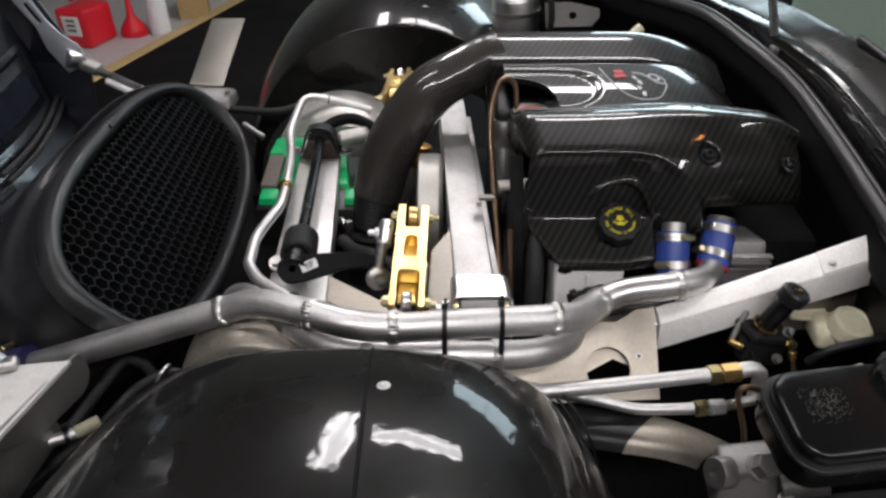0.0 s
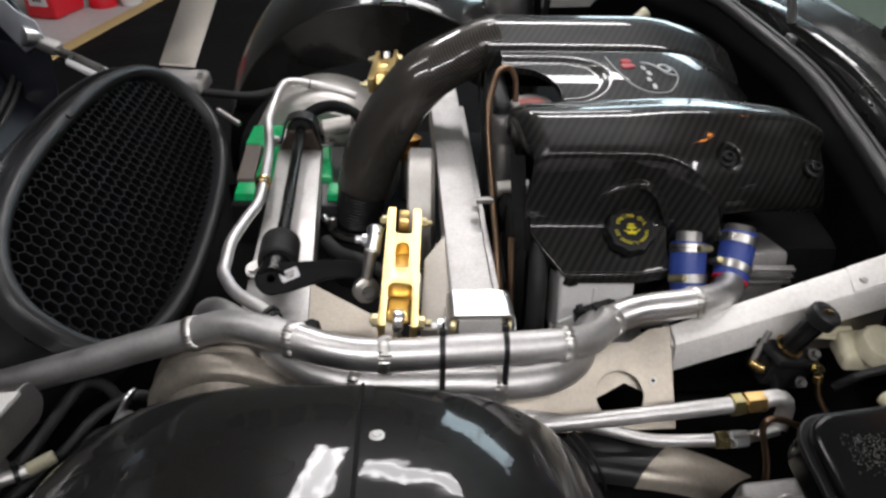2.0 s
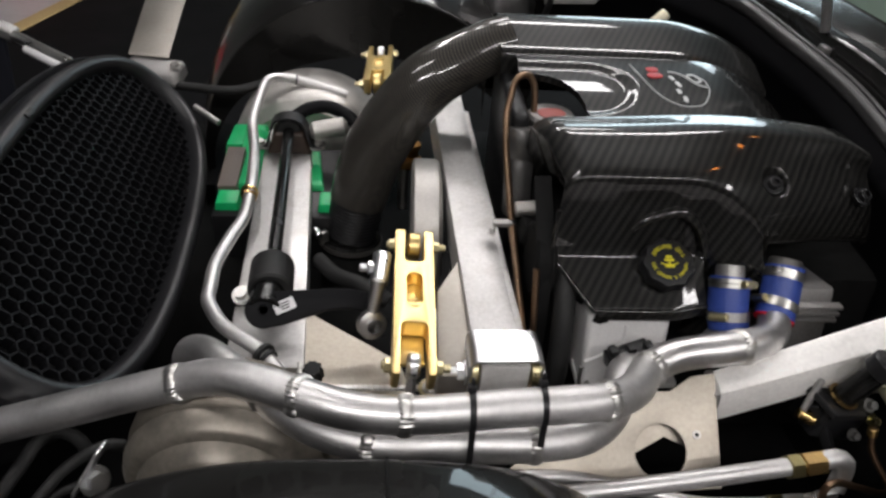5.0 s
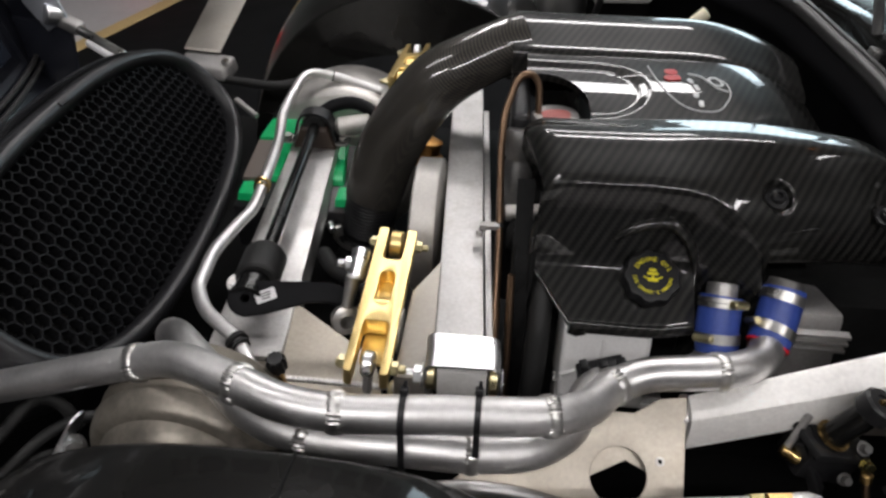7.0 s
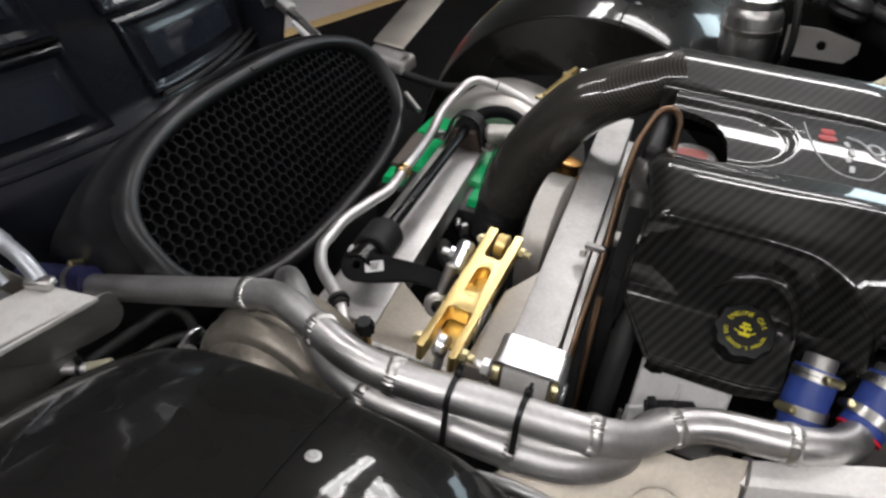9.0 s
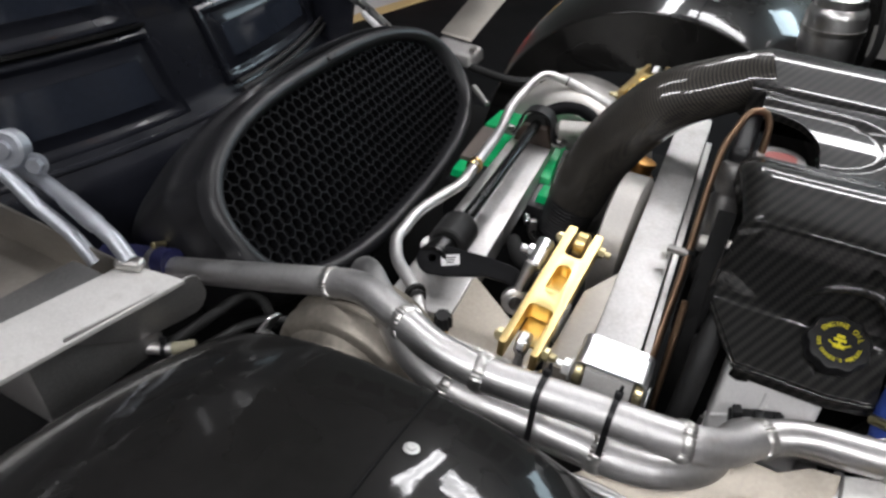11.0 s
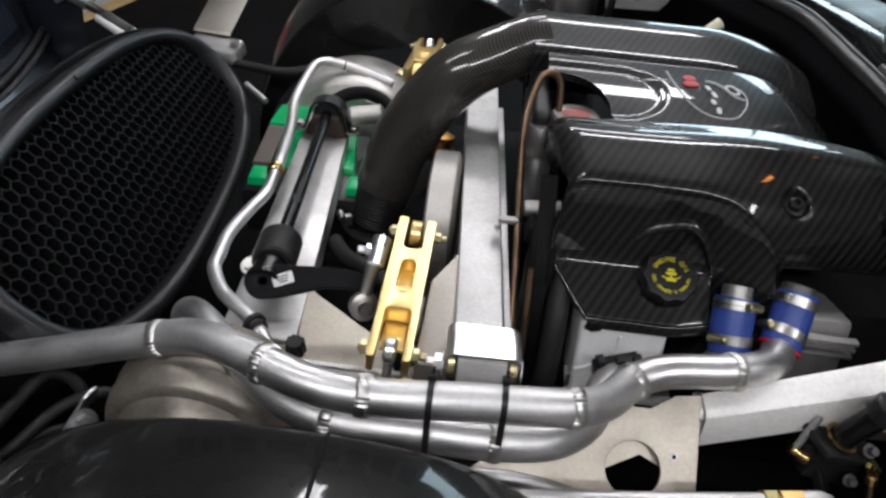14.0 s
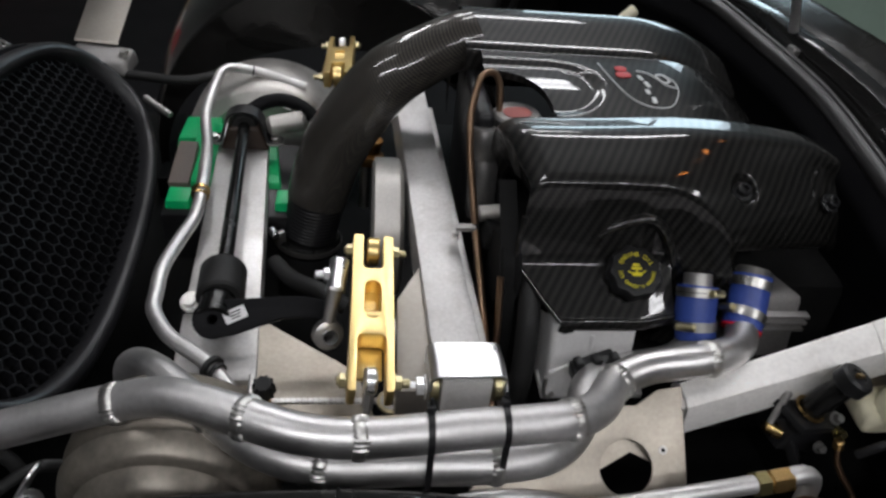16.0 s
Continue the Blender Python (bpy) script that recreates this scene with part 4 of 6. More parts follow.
# ---- gold suspension rocker ----
RM = frame_of((-0.0525, 0.948, 0.7035), (0.0555, 0.0, -0.004), (0.0075, 0.259, 0.0285))


def rocker():
    t = thing("suspension_rocker", (-0.053, 0.95, 0.70), "gold anodised aluminium suspension rocker with bolted joints", "rocker", "suspension rockers")
    hw, L = 0.0272, 0.13
    nw, fw = 0.0182, 0.0145

    def corner(cx, cy, r, a0, a1, n=6):
        return [(cx + r * math.cos(radians(a)), cy + r * math.sin(radians(a))) for a in np.linspace(a0, a1, n)]

    # near fork, then up one side, far fork, and down the other side
    o = corner(-hw + 0.004, -L + 0.004, 0.004, 180, 270) + corner(-nw - 0.002, -L + 0.002, 0.002, 270, 360, 3)
    o += corner(-nw + 0.009, -0.046 - 0.009, 0.009, 180, 90) + corner(nw - 0.009, -0.046 - 0.009, 0.009, 90, 0)
    o += corner(nw + 0.002, -L + 0.002, 0.002, 180, 270, 3) + corner(hw - 0.004, -L + 0.004, 0.004, 270, 360)
    o += corner(hw - 0.003, L - 0.003, 0.003, 0, 90, 4) + corner(fw + 0.002, L - 0.002, 0.002, 90, 180, 3)
    o += corner(fw - 0.008, 0.065 + 0.008, 0.008, 0, -90) + corner(-fw + 0.008, 0.065 + 0.008, 0.008, 270, 180)
    o += corner(-fw - 0.002, L - 0.002, 0.002, 0, 90, 3) + corner(-hw + 0.003, L - 0.003, 0.003, 90, 180, 4)
    part("body", plate([o, slot(0.0, 0.011, 0.0225, 0.066)[::-1]], 0.03, RM, 0.0006), GOLD, t)
    w = lambda x, y, z: RM @ Vector((x, y, z))
    part("pivot_tube", cyl(w(-0.024, -0.012, -0.003), w(0.024, -0.012, -0.003), 0.0145, 28), GOLD, t)
    part("web", box((0, 0, 0), (0.03, 0.085, 0.006), bevel=0.001), GOLD, t).data.transform(RM @ Matrix.Translation((0, 0.012, -0.012)))
    part("lower_web", box((0, 0, 0), (0.031, 0.05, 0.005), bevel=0.001), GOLD, t).data.transform(RM @ Matrix.Translation((0, -0.068, -0.019)))
    part("bearing", lathe(w(-0.009, L - 0.018, 0.0), RM.to_3x3() @ Vector((1, 0, 0)), [(0, 0.006), (0, 0.018), (0.002, 0.02), (0.016, 0.02), (0.018, 0.018), (0.018, 0.006)], 28), GOLD, t)
    part("rod_end", lathe(w(-0.008, -L + 0.022, 0.002), RM.to_3x3() @ Vector((1, 0, 0)), [(0, 0.006), (0, 0.0135), (0.003, 0.0165), (0.013, 0.0165), (0.016, 0.0135), (0.016, 0.006)], 28), ZINC, t, "steel spherical rod end")
    part("stud", hexnut(w(0, -L + 0.022, -0.012), w(0.0, -L + 0.012, -0.04), 0.007, cyl(w(0, -L + 0.012, -0.04), w(0.0, -L + 0.008, -0.09), 0.0045, 16)), CAST_GREY, t)
    for y, r in ((L - 0.018, 0.0085), (-L + 0.022, 0.0095)):
        for s in (-1, 1):
            x0 = 0.0274
            f = part("nut", hexnut(w(s * (x0 + 0.002), y, 0), w(s * (x0 + 0.010), y, 0), r, cyl(w(s * x0, y, 0), w(s * (x0 + 0.002), y, 0), r * 1.35, 20, 0.0004)), YZINC, t)
            part("thread", cyl(w(s * (x0 + 0.01), y, 0), w(s * (x0 + (0.02 if s > 0 else 0.013)), y, 0), r * 0.6, 14), YZINC, f)
    part("pivot_washer", cyl(w(0.026, -0.03, -0.02), w(0.031, -0.03, -0.02), 0.03, 36), STEEL, t)
    return t


rk = rocker()
spin = Matrix.Translation((-0.099, 1.322, 0.026)) @ Matrix.Rotation(math.pi, 4, "Z") @ Matrix.Translation((0.075, -1.32, 0))
copy_thing(rk, spin @ Matrix.Translation(rk.location))

dl = thing("drop_link", (-0.1, 0.98, 0.68), "steel anti-roll drop link with rod ends beside the rocker", "drop link")
part("rod", cyl((-0.109, 0.964, 0.67), (-0.101, 0.985, 0.712), 0.0085, 16, r1=0.0105), STEEL, dl)
part("rod_end", lathe((-0.1135, 0.9655, 0.65), (0.35, -0.85, 0.35), [(0, 0.006), (0, 0.016), (0.003, 0.021), (0.015, 0.021), (0.018, 0.016), (0.018, 0.006)], 26), STEEL, dl)
part("ball", lathe((-0.1125, 0.9635, 0.651), (0.35, -0.85, 0.35), [(0, 0), (0.002, 0.008), (0.006, 0.0105), (0.02, 0.0105), (0.02, 0)], 20), CHROME, dl)
part("upper_joint", cyl((-0.102, 0.995, 0.692), (-0.096, 1.03, 0.728), 0.0135, 20, 0.004), ZINC, dl, "bright zinc-plated upper joint")
part("nut", hexnut((-0.118, 1.012, 0.712), (-0.108, 1.013, 0.711), 0.01, cyl((-0.13, 1.011, 0.713), (-0.118, 1.012, 0.712), 0.006)), ZINC, dl)

# ---- anti-roll bar ----
ar = thing("anti_roll_bar", (-0.29, 1.3, 0.62), "black anti-roll bar in rubber bushes on the aluminium beam", "anti-roll bar")
A0, A1 = Vector((-0.266, 1.06, 0.652)), Vector((-0.305, 1.55, 0.652))
part("bar", cyl(A0, A1, 0.0115, 22), BLACK_GLOSS, ar)
d = unit(A0, A1)
part("bush", lathe(A0 + d * -0.035, d, [(0, 0.012), (0, 0.03), (0.004, 0.0335), (0.06, 0.0335), (0.066, 0.03), (0.07, 0.014)], 36), RUBBER, ar, "black rubber bush")
part("bush", lathe(A1 + d * -0.025, d, [(0, 0.012), (0, 0.022), (0.004, 0.0255), (0.05, 0.0255), (0.055, 0.022), (0.055, 0.0)], 36), RUBBER, ar, "black rubber bush")
am = frame_of((-0.266, 0.985, 0.652), (1, 0.12, 0.0), (-0.05, 0.75, 0.66))
arm = [(0.024 * math.cos(a), 0.024 * math.sin(a)) for a in np.linspace(math.radians(80), math.radians(290), 16)]
arm += [(0.026, -0.021), (0.06, -0.012), (0.09, -0.004), (0.12, -0.004), (0.155, -0.012), (0.165, -0.004), (0.155, 0.012), (0.125, 0.02), (0.09, 0.023), (0.05, 0.023)]
part("arm", plate([arm[::-1], circle(0.0085, 18)], 0.012, am, 0.0025), MESH_BLACK, ar, "black flat steel arm")
part("boss", lathe((-0.266, 0.985, 0.652), (0.0, 1, 0.0), [(0, 0.018), (0.0, 0.024), (0.05, 0.024), (0.05, 0)], 30), BLACK_GLOSS, ar)
stk = part("sticker", plate([rounded(0.03, 0.017, 0.002)], 0.0008, am @ Matrix.Translation((0.03, 0.004, 0.0064)) @ Matrix.Rotation(0.35, 4, "Z"), 0.0002), WHITE, ar, "small white sticker")
for k in range(3):
    bb = box((0, 0.004 - k * 0.004, 0.0006), (0.018 - 0.003 * k, 0.0018, 0.0004), bevel=0)
    bmesh.ops.transform(bb, matrix=am @ Matrix.Translation((0.03, 0.004, 0.0064)) @ Matrix.Rotation(0.35, 4, "Z"), verts=bb.verts)
    part("print", bb, DARK, stk)
part("mount", hull_box([(-0.35, 1.515, 0.606), (-0.256, 1.515, 0.606), (-0.26, 1.56, 0.606), (-0.35, 1.56, 0.606),
                        (-0.332, 1.518, 0.652), (-0.273, 1.518, 0.652), (-0.277, 1.557, 0.66), (-0.335, 1.557, 0.66)], 0.006, seg=3), BUSH_BROWN, ar, "dark brown moulded bush block")
part("saddle", sweep([(-0.372, 1.534, 0.62), (-0.352, 1.535, 0.622), (-0.341, 1.538, 0.655), (-0.33, 1.54, 0.676), (-0.304, 1.54, 0.684), (-0.278, 1.54, 0.676), (-0.266, 1.538, 0.655), (-0.256, 1.535, 0.622), (-0.236, 1.534, 0.62)], 1, section=[(-0.018, -0.002), (0.018, -0.002), (0.018, 0.002), (-0.018, 0.002)]), BLACK_PLASTIC, ar)
for x in (-0.362, -0.246):
    part("saddle_foot", plate([rounded(0.03, 0.036, 0.01)], 0.005, pose(x, 1.533, 0.619), 0.001), CAST_GREY, ar, "plated saddle foot")
part("far_arm", sweep([(-0.3, 1.565, 0.664), (-0.27, 1.585, 0.677), (-0.23, 1.592, 0.681), (-0.19, 1.578, 0.672), (-0.16, 1.55, 0.655)], 0.014, 16), MESH_BLACK, ar)
part("lug", cyl((-0.262, 1.545, 0.645), (-0.185, 1.56, 0.655), 0.02, 24, 0.008), ALU_CAST, ar, "cast aluminium lug")
part("clamp_bolt", bolt((-0.317, 1.066, 0.61), (-0.1, -0.45, 0.9), 0.0105, 0.009), STEEL, ar)
part("clamp_washer", cyl((-0.317, 1.068, 0.602), (-0.318, 1.065, 0.61), 0.0145, 24), ZINC, ar)
part("clamp_ear", box((-0.3, 1.07, 0.598), (0.06, 0.03, 0.01), (0, 0, 0), 0.003), BLACK_PLASTIC, ar)
for p in ((-0.364, 1.53, 0.622), (-0.245, 1.53, 0.622)):
    part("bolt", bolt(p, (0, -0.1, 1), 0.009, 0.008), STEEL, ar)

# ---- slim aluminium hard line with brass clips ----
HL = [(-0.185, 0.825, 0.615), (-0.225, 0.875, 0.63), (-0.259, 0.914, 0.64), (-0.32, 0.965, 0.64), (-0.341, 0.994, 0.64), (-0.354, 1.02, 0.64), (-0.357, 1.05, 0.64), (-0.361, 1.1, 0.641), (-0.352, 1.19, 0.636), (-0.343, 1.24, 0.636),
      (-0.341, 1.3, 0.652), (-0.35, 1.38, 0.65), (-0.362, 1.46, 0.646), (-0.368, 1.49, 0.646), (-0.38, 1.545, 0.65), (-0.384, 1.575, 0.655), (-0.382, 1.65, 0.668), (-0.379, 1.71, 0.674), (-0.374, 1.732, 0.676), (-0.36, 1.747, 0.676), (-0.335, 1.758, 0.67), (-0.30, 1.765, 0.66), (-0.2, 1.755, 0.635)]
hl = thing("hard_line", (-0.34, 1.3, 0.63), "slim bent aluminium hard line held by clips", "pipe")
part("pipe", sweep(HL, 0.0105, 20, step=0.008), ALU_TUBE, hl)
part("clip", lathe((-0.342, 1.288, 0.647), (0.0, 0.95, 0.3), [(0, 0.0105), (0, 0.0145), (0.004, 0.0155), (0.006, 0.012), (0.01, 0.012), (0.012, 0.0155), (0.017, 0.0145), (0.017, 0.0105)], 24), BRASS, hl, "brass pipe union")
part("clip", lathe((-0.252, 0.907, 0.640), (-0.75, 0.65, 0.03), [(0, 0.0105), (0, 0.0165), (0.007, 0.0165), (0.007, 0.0105)], 24), RUBBER, hl, "rubber-lined clip")
part("clip", lathe((-0.245, 0.900, 0.639), (-0.75, 0.65, 0.03), [(0, 0.0105), (0, 0.0135), (0.006, 0.0135), (0.006, 0.0105)], 24), RUBBER, hl)
part("joint_ring", lathe((-0.318, 1.762, 0.6655), (1, 0.2, -0.25), [(0, 0.0105), (0, 0.0118), (0.003, 0.0118), (0.003, 0.0105)], 18), DARK, hl)
vc = thing("valve_cap", (-0.19, 0.857, 0.64), "small knurled black plastic cap on a valve", "cap")
part("cap", lathe((-0.183, 0.866, 0.644), (0.02, -0.25, 1), [(0, 0.013), (0.02, 0.0125), (0.024, 0.01), (0.024, 0)], 40, lobes=10, lobe=0.0012), BLACK_PLASTIC, vc)
part("stem", cyl((-0.184, 0.872, 0.6), (-0.183, 0.866, 0.646), 0.007, 14), BRASS, vc)

# ---- green case in front of the beam ----
gc = thing("battery", (-0.36, 1.5, 0.5), "green plastic battery case with a brown-grey label", "battery")
part("case", hull_box([(-0.44, 1.36, 0.45), (-0.19, 1.36, 0.45), (-0.19, 1.6, 0.45), (-0.44, 1.6, 0.45),
                       (-0.44, 1.36, 0.555), (-0.19, 1.36, 0.555), (-0.19, 1.6, 0.575), (-0.44, 1.6, 0.575)], 0.008), BLACK_PLASTIC, gc)
part("lid", hull_box([(-0.42, 1.44, 0.55), (-0.225, 1.44, 0.55), (-0.25, 1.62, 0.56), (-0.42, 1.66, 0.56),
                      (-0.415, 1.45, 0.575), (-0.23, 1.45, 0.575), (-0.255, 1.61, 0.59), (-0.415, 1.65, 0.6)], 0.006), GREEN, gc, "bright green lid")
part("lid_corner", hull_box([(-0.46, 1.58, 0.54), (-0.37, 1.58, 0.54), (-0.37, 1.69, 0.54), (-0.46, 1.69, 0.54),
                             (-0.452, 1.588, 0.588), (-0.375, 1.588, 0.588), (-0.375, 1.682, 0.59), (-0.45, 1.682, 0.59)], 0.008), GREEN, gc, "bright green lid corner")
part("terminal_cover", hull_box([(-0.436, 1.375, 0.545), (-0.385, 1.375, 0.545), (-0.385, 1.425, 0.545), (-0.436, 1.425, 0.545),
                                 (-0.432, 1.38, 0.572), (-0.39, 1.38, 0.572), (-0.39, 1.42, 0.578), (-0.432, 1.42, 0.578)], 0.004), GREEN, gc, "bright green terminal cover")
part("terminal_cover", hull_box([(-0.235, 1.375, 0.545), (-0.2, 1.375, 0.545), (-0.2, 1.425, 0.545), (-0.235, 1.425, 0.545),
                                 (-0.232, 1.38, 0.572), (-0.203, 1.38, 0.572), (-0.203, 1.42, 0.578), (-0.232, 1.42, 0.578)], 0.004), GREEN, gc, "bright green terminal cover")
part("label", hull_box([(-0.438, 1.43, 0.55), (-0.40, 1.43, 0.55), (-0.40, 1.55, 0.56), (-0.438, 1.55, 0.56),
                        (-0.438, 1.43, 0.58), (-0.40, 1.43, 0.58), (-0.40, 1.55, 0.603), (-0.438, 1.55, 0.603)], 0.003), BROWN, gc, "brown-grey label")

# round aluminium shells beside the arches
def drum(c, r, y0, y1, label, metal=DRUM):
    t = thing("alloy_housing", (c[0], (y0 + y1) / 2, c[1] - r), label, "housing", "alloy housings")
    s = 1 if y1 > y0 else -1
    yf = y0
    if metal is DRUM:
        y0 = y0 + 0.045
    part("shell", lathe((c[0], y0, c[1]), (0, s, 0), [(0, r - 0.05), (0.0, r - 0.035), (0.006, r - 0.03), (0.01, r - 0.012), (0.016, r - 0.004), (0.03, r), (abs(y1 - y0) - 0.01, r), (abs(y1 - y0), r - 0.01), (abs(y1 - y0), 0)], 64), metal, t, sharp=50)
    if metal is DRUM:
        part("stepped_cover", lathe((c[0], yf + 0.049, c[1]), (0, -1, 0), [(0, r - 0.002), (0.012, r - 0.005), (0.024, r - 0.012), (0.028, r - 0.016), (0.03, r - 0.026), (0.05, r - 0.034), (0.058, r - 0.044), (0.06, r - 0.055), (0.06, 0)], 64), DRUM_DARK, t, "dark stained cover with stepped rings", sharp=40)
    part("face", lathe((c[0], y0 + s * 0.004, c[1]), (0, s, 0), [(0, 0), (0.0, r - 0.06), (0.004, r - 0.045)], 48), metal, t)
    return t


drum((-0.285, 0.57), 0.127, 0.725, 0.86, "grey-tan rounded aluminium housing beside the wheel arch")
drum((-0.29, 0.45), 0.2, 1.7, 1.88, "grey-tan rounded aluminium housing beside the far wheel arch", ALU_CAST)
fl = solo("drive_drum", lathe((-0.052, 1.262, 0.612), (1, 0, 0), [(0, 0), (0, 0.11), (0.004, 0.12), (0.044, 0.12), (0.048, 0.115), (0.052, 0.1), (0.052, 0)], 72), ALU_CAST, "grey cast pulley drum at the front of the engine", "pulley")

sp_ = thing("spring_perch", (-0.064, 1.495, 0.62), "gold-brown anodised spring perch under the intake pipe", "spring perch")
part("collar", lathe((-0.064, 1.495, 0.60), (0.1, 0.2, 1), [(0, 0), (0, 0.03), (0.012, 0.034), (0.02, 0.034), (0.024, 0.026), (0.04, 0.026), (0.044, 0.03), (0.05, 0.03), (0.054, 0.022), (0.054, 0)], 40), BRONZE, sp_)
part("rod", cyl((-0.066, 1.485, 0.5), (-0.064, 1.495, 0.62), 0.012), STEEL, sp_)

# ---- carbon air intake pipe ----
ip = thing("intake_pipe", (-0.1, 1.36, 0.7), "lacquered carbon fibre air intake pipe curving down from the cover", "intake pipe")
EL = [(0.118, 1.47, 0.877), (0.08, 1.456, 0.87), (0.045, 1.441, 0.858), (-0.026, 1.412, 0.823), (-0.083, 1.401, 0.755), (-0.12, 1.402, 0.688), (-0.138, 1.396, 0.642), (-0.151, 1.388, 0.595), (-0.155, 1.385, 0.58)]


def pipe_r(k):
    return float(np.interp(k, [0, 0.06, 0.1, 0.35, 0.7, 0.9, 1.0], [0.052, 0.0515, 0.049, 0.055, 0.0595, 0.058, 0.055])) + 0.0003 * math.sin(k * 21)


part("tube", sweep(EL, 0.05, 56, step=0.008, radii=pipe_r), CARBON_PIPE, ip)
ribs = [(0, 0.05)]
for k in range(12):
    ribs += [(0.003 + k * 0.0075, 0.0515 - k * 0.0002), (0.005 + k * 0.0075, 0.053 - k * 0.0002), (0.007 + k * 0.0075, 0.053 - k * 0.0002), (0.009 + k * 0.0075, 0.0515 - k * 0.0002)]
part("ribbed_hose", lathe((-0.152, 1.387, 0.595), (-0.2, -0.08, -1), ribs, 48), BLACK_PLASTIC, ip, "black ribbed rubber hose")
part("collar", lathe((-0.172, 1.379, 0.505), (-0.1, -0.06, -1), [(0, 0.046), (0, 0.06), (0.004, 0.064), (0.022, 0.064), (0.026, 0.06), (0.026, 0.05)], 48), BLACK_GLOSS, ip, "black collar")
part("clamp", lathe((-0.173, 1.378, 0.5), (-0.1, -0.06, -1), [(0, 0.064), (0, 0.066), (0.01, 0.066), (0.01, 0.064)], 48), DARK_CAST, ip)
part("screw", cyl((-0.238, 1.348, 0.535), (-0.226, 1.325, 0.535), 0.0075, 14), ZINC, ip)
part("screw_lug", box((-0.222, 1.345, 0.518), (0.02, 0.014, 0.03), (0, 0, 30), 0.003), STEEL, ip)
solo("throttle_hose", sweep([(-0.174, 1.378, 0.485), (-0.178, 1.372, 0.42), (-0.18, 1.37, 0.36)], 0.056, 32), RUBBER, "black rubber hose below the intake pipe", "hose")
solo("coolant_hose", sweep([(-0.215, 1.22, 0.56), (-0.18, 1.16, 0.575), (-0.13, 1.12, 0.585), (-0.09, 1.1, 0.57)], 0.014, 18), RUBBER, "black rubber hose below the intake pipe", "hose")

# ---- carbon engine cover ----
def lerp_profile(prof, y):
    for (a, za), (b, zb) in zip(prof, prof[1:]):
        if a <= y <= b:
            return za + (zb - za) * (y - a) / (b - a)
    return prof[0][1] if y < prof[0][0] else prof[-1][1]


RIDGE_KNOTS = [(0.955, 0.72), (0.957, 0.75), (0.962, 0.78), (0.973, 0.81), (0.988, 0.836), (1.008, 0.856), (1.03, 0.8685), (1.055, 0.8785), (1.08, 0.8875),
         (1.098, 0.8945), (1.106, 0.897), (1.114, 0.8985), (1.125, 0.8993), (1.14, 0.8983), (1.155, 0.8968), (1.168, 0.8948), (1.176, 0.89), (1.182, 0.88), (1.185, 0.868), (1.186, 0.85)]
RIDGE = [(p.y, p.z) for p in curve_points([(0, y, z) for y, z in RIDGE_KNOTS], 0.0015)]
WALL = [(0.13, 1.025), (0.22, 1.0265), (0.3, 1.0265), (0.32, 1.0245), (0.34, 1.0195), (0.36, 1.012), (0.38, 1.002), (0.4, 0.9905), (0.42, 0.979), (0.435, 0.969), (0.443, 0.96), (0.446, 0.955)]

WALL_XS, WALL_YS = zip(*[(p.x, p.y) for p in curve_points([(x, y, 0) for x, y in WALL], 0.002)])


def wall_y(x):
    """Where the oil cap's recess begins, across the cover."""
    return float(np.interp(x, WALL_XS, WALL_YS))


def ease(q):
    q = min(1.0, max(0.0, q))
    return q * q * (3 - 2 * q)


DIMPLES = [(Vector((0.452, 1.042, 0.855)), Vector((0, -0.5, 0.87)).normalized()), (Vector((0.6, 1.05, 0.833)), Vector((0.2, -0.6, 0.8)).normalized())]


def cover_row(x):
    w = wall_y(x)
    top = lerp_profile(RIDGE, w)
    if x < 0.446:
        base = min(1.0, w - 0.022)
        if x < 0.362:
            lip = [(0.933, 0.688), (0.9315, 0.698), (0.9335, 0.7045), (0.94, 0.709), (0.965, 0.726), (base - 0.005, 0.7475), (base, 0.7515)]
        else:
            lip = [(base + 0.002, 0.60), (base + 0.0015, 0.64), (base + 0.001, 0.68), (base + 0.001, 0.7), (base + 0.0005, 0.72), (base, 0.745), (base, 0.7515)]
        lip += [(base + (w - base) * q, 0.7515 + (top - 0.008 - 0.7515) * q) for q in (0.12, 0.35, 0.65, 0.94)]
        lip += [(w - 0.0025, top - 0.005), (w - 0.0005, top - 0.0018), (w + 0.004, lerp_profile(RIDGE, w + 0.004))]
    else:
        lip = [(0.9752 - 0.0008 * k, 0.77 + 0.0009 * k) for k in range(11)] + [(0.9658, 0.781), (0.9655, 0.783), (0.9652, 0.786)]
    ys = np.linspace(max(w + 0.012, 0.966), 1.186, 84)
    row = lip + [(y, lerp_profile(RIDGE, y)) for y in ys]
    out = []
    k = max(0.0, 1 - (x - 0.13) / 0.12)
    for y, z in row:
        xl = np.interp(y, [0.93, 1.0, 1.03, 1.13, 1.18], [0.199, 0.14, 0.15, 0.123, 0.123])
        # the near flank leans away towards the rear, the crown swells, and the end drops off
        lean = 0.25 * max(0.0, x - 0.31) * ease((1.13 - y) / 0.12)
        swell = -0.014 * (1 - ease((x - 0.13) / 0.34)) * ease((y - 1.085) / 0.08)
        drop = 0.32 * max(0.0, x - 0.34) ** 2 + (3.0 * max(0.0, x - 0.565) ** 2 if z > 0.8 else 0.0)
        front = 0.016 * max(0.0, 1 - (x - 0.13) / 0.03) ** 2 * ease((z - 0.8) / 0.05)
        q = Vector((x + (xl - 0.13) * k, y + lean, z + swell - drop - front))
        for c, n in DIMPLES:
            q -= n * 0.012 * ease((0.0235 - (q - c).length) / 0.009)
        out.append(tuple(q))
    return out


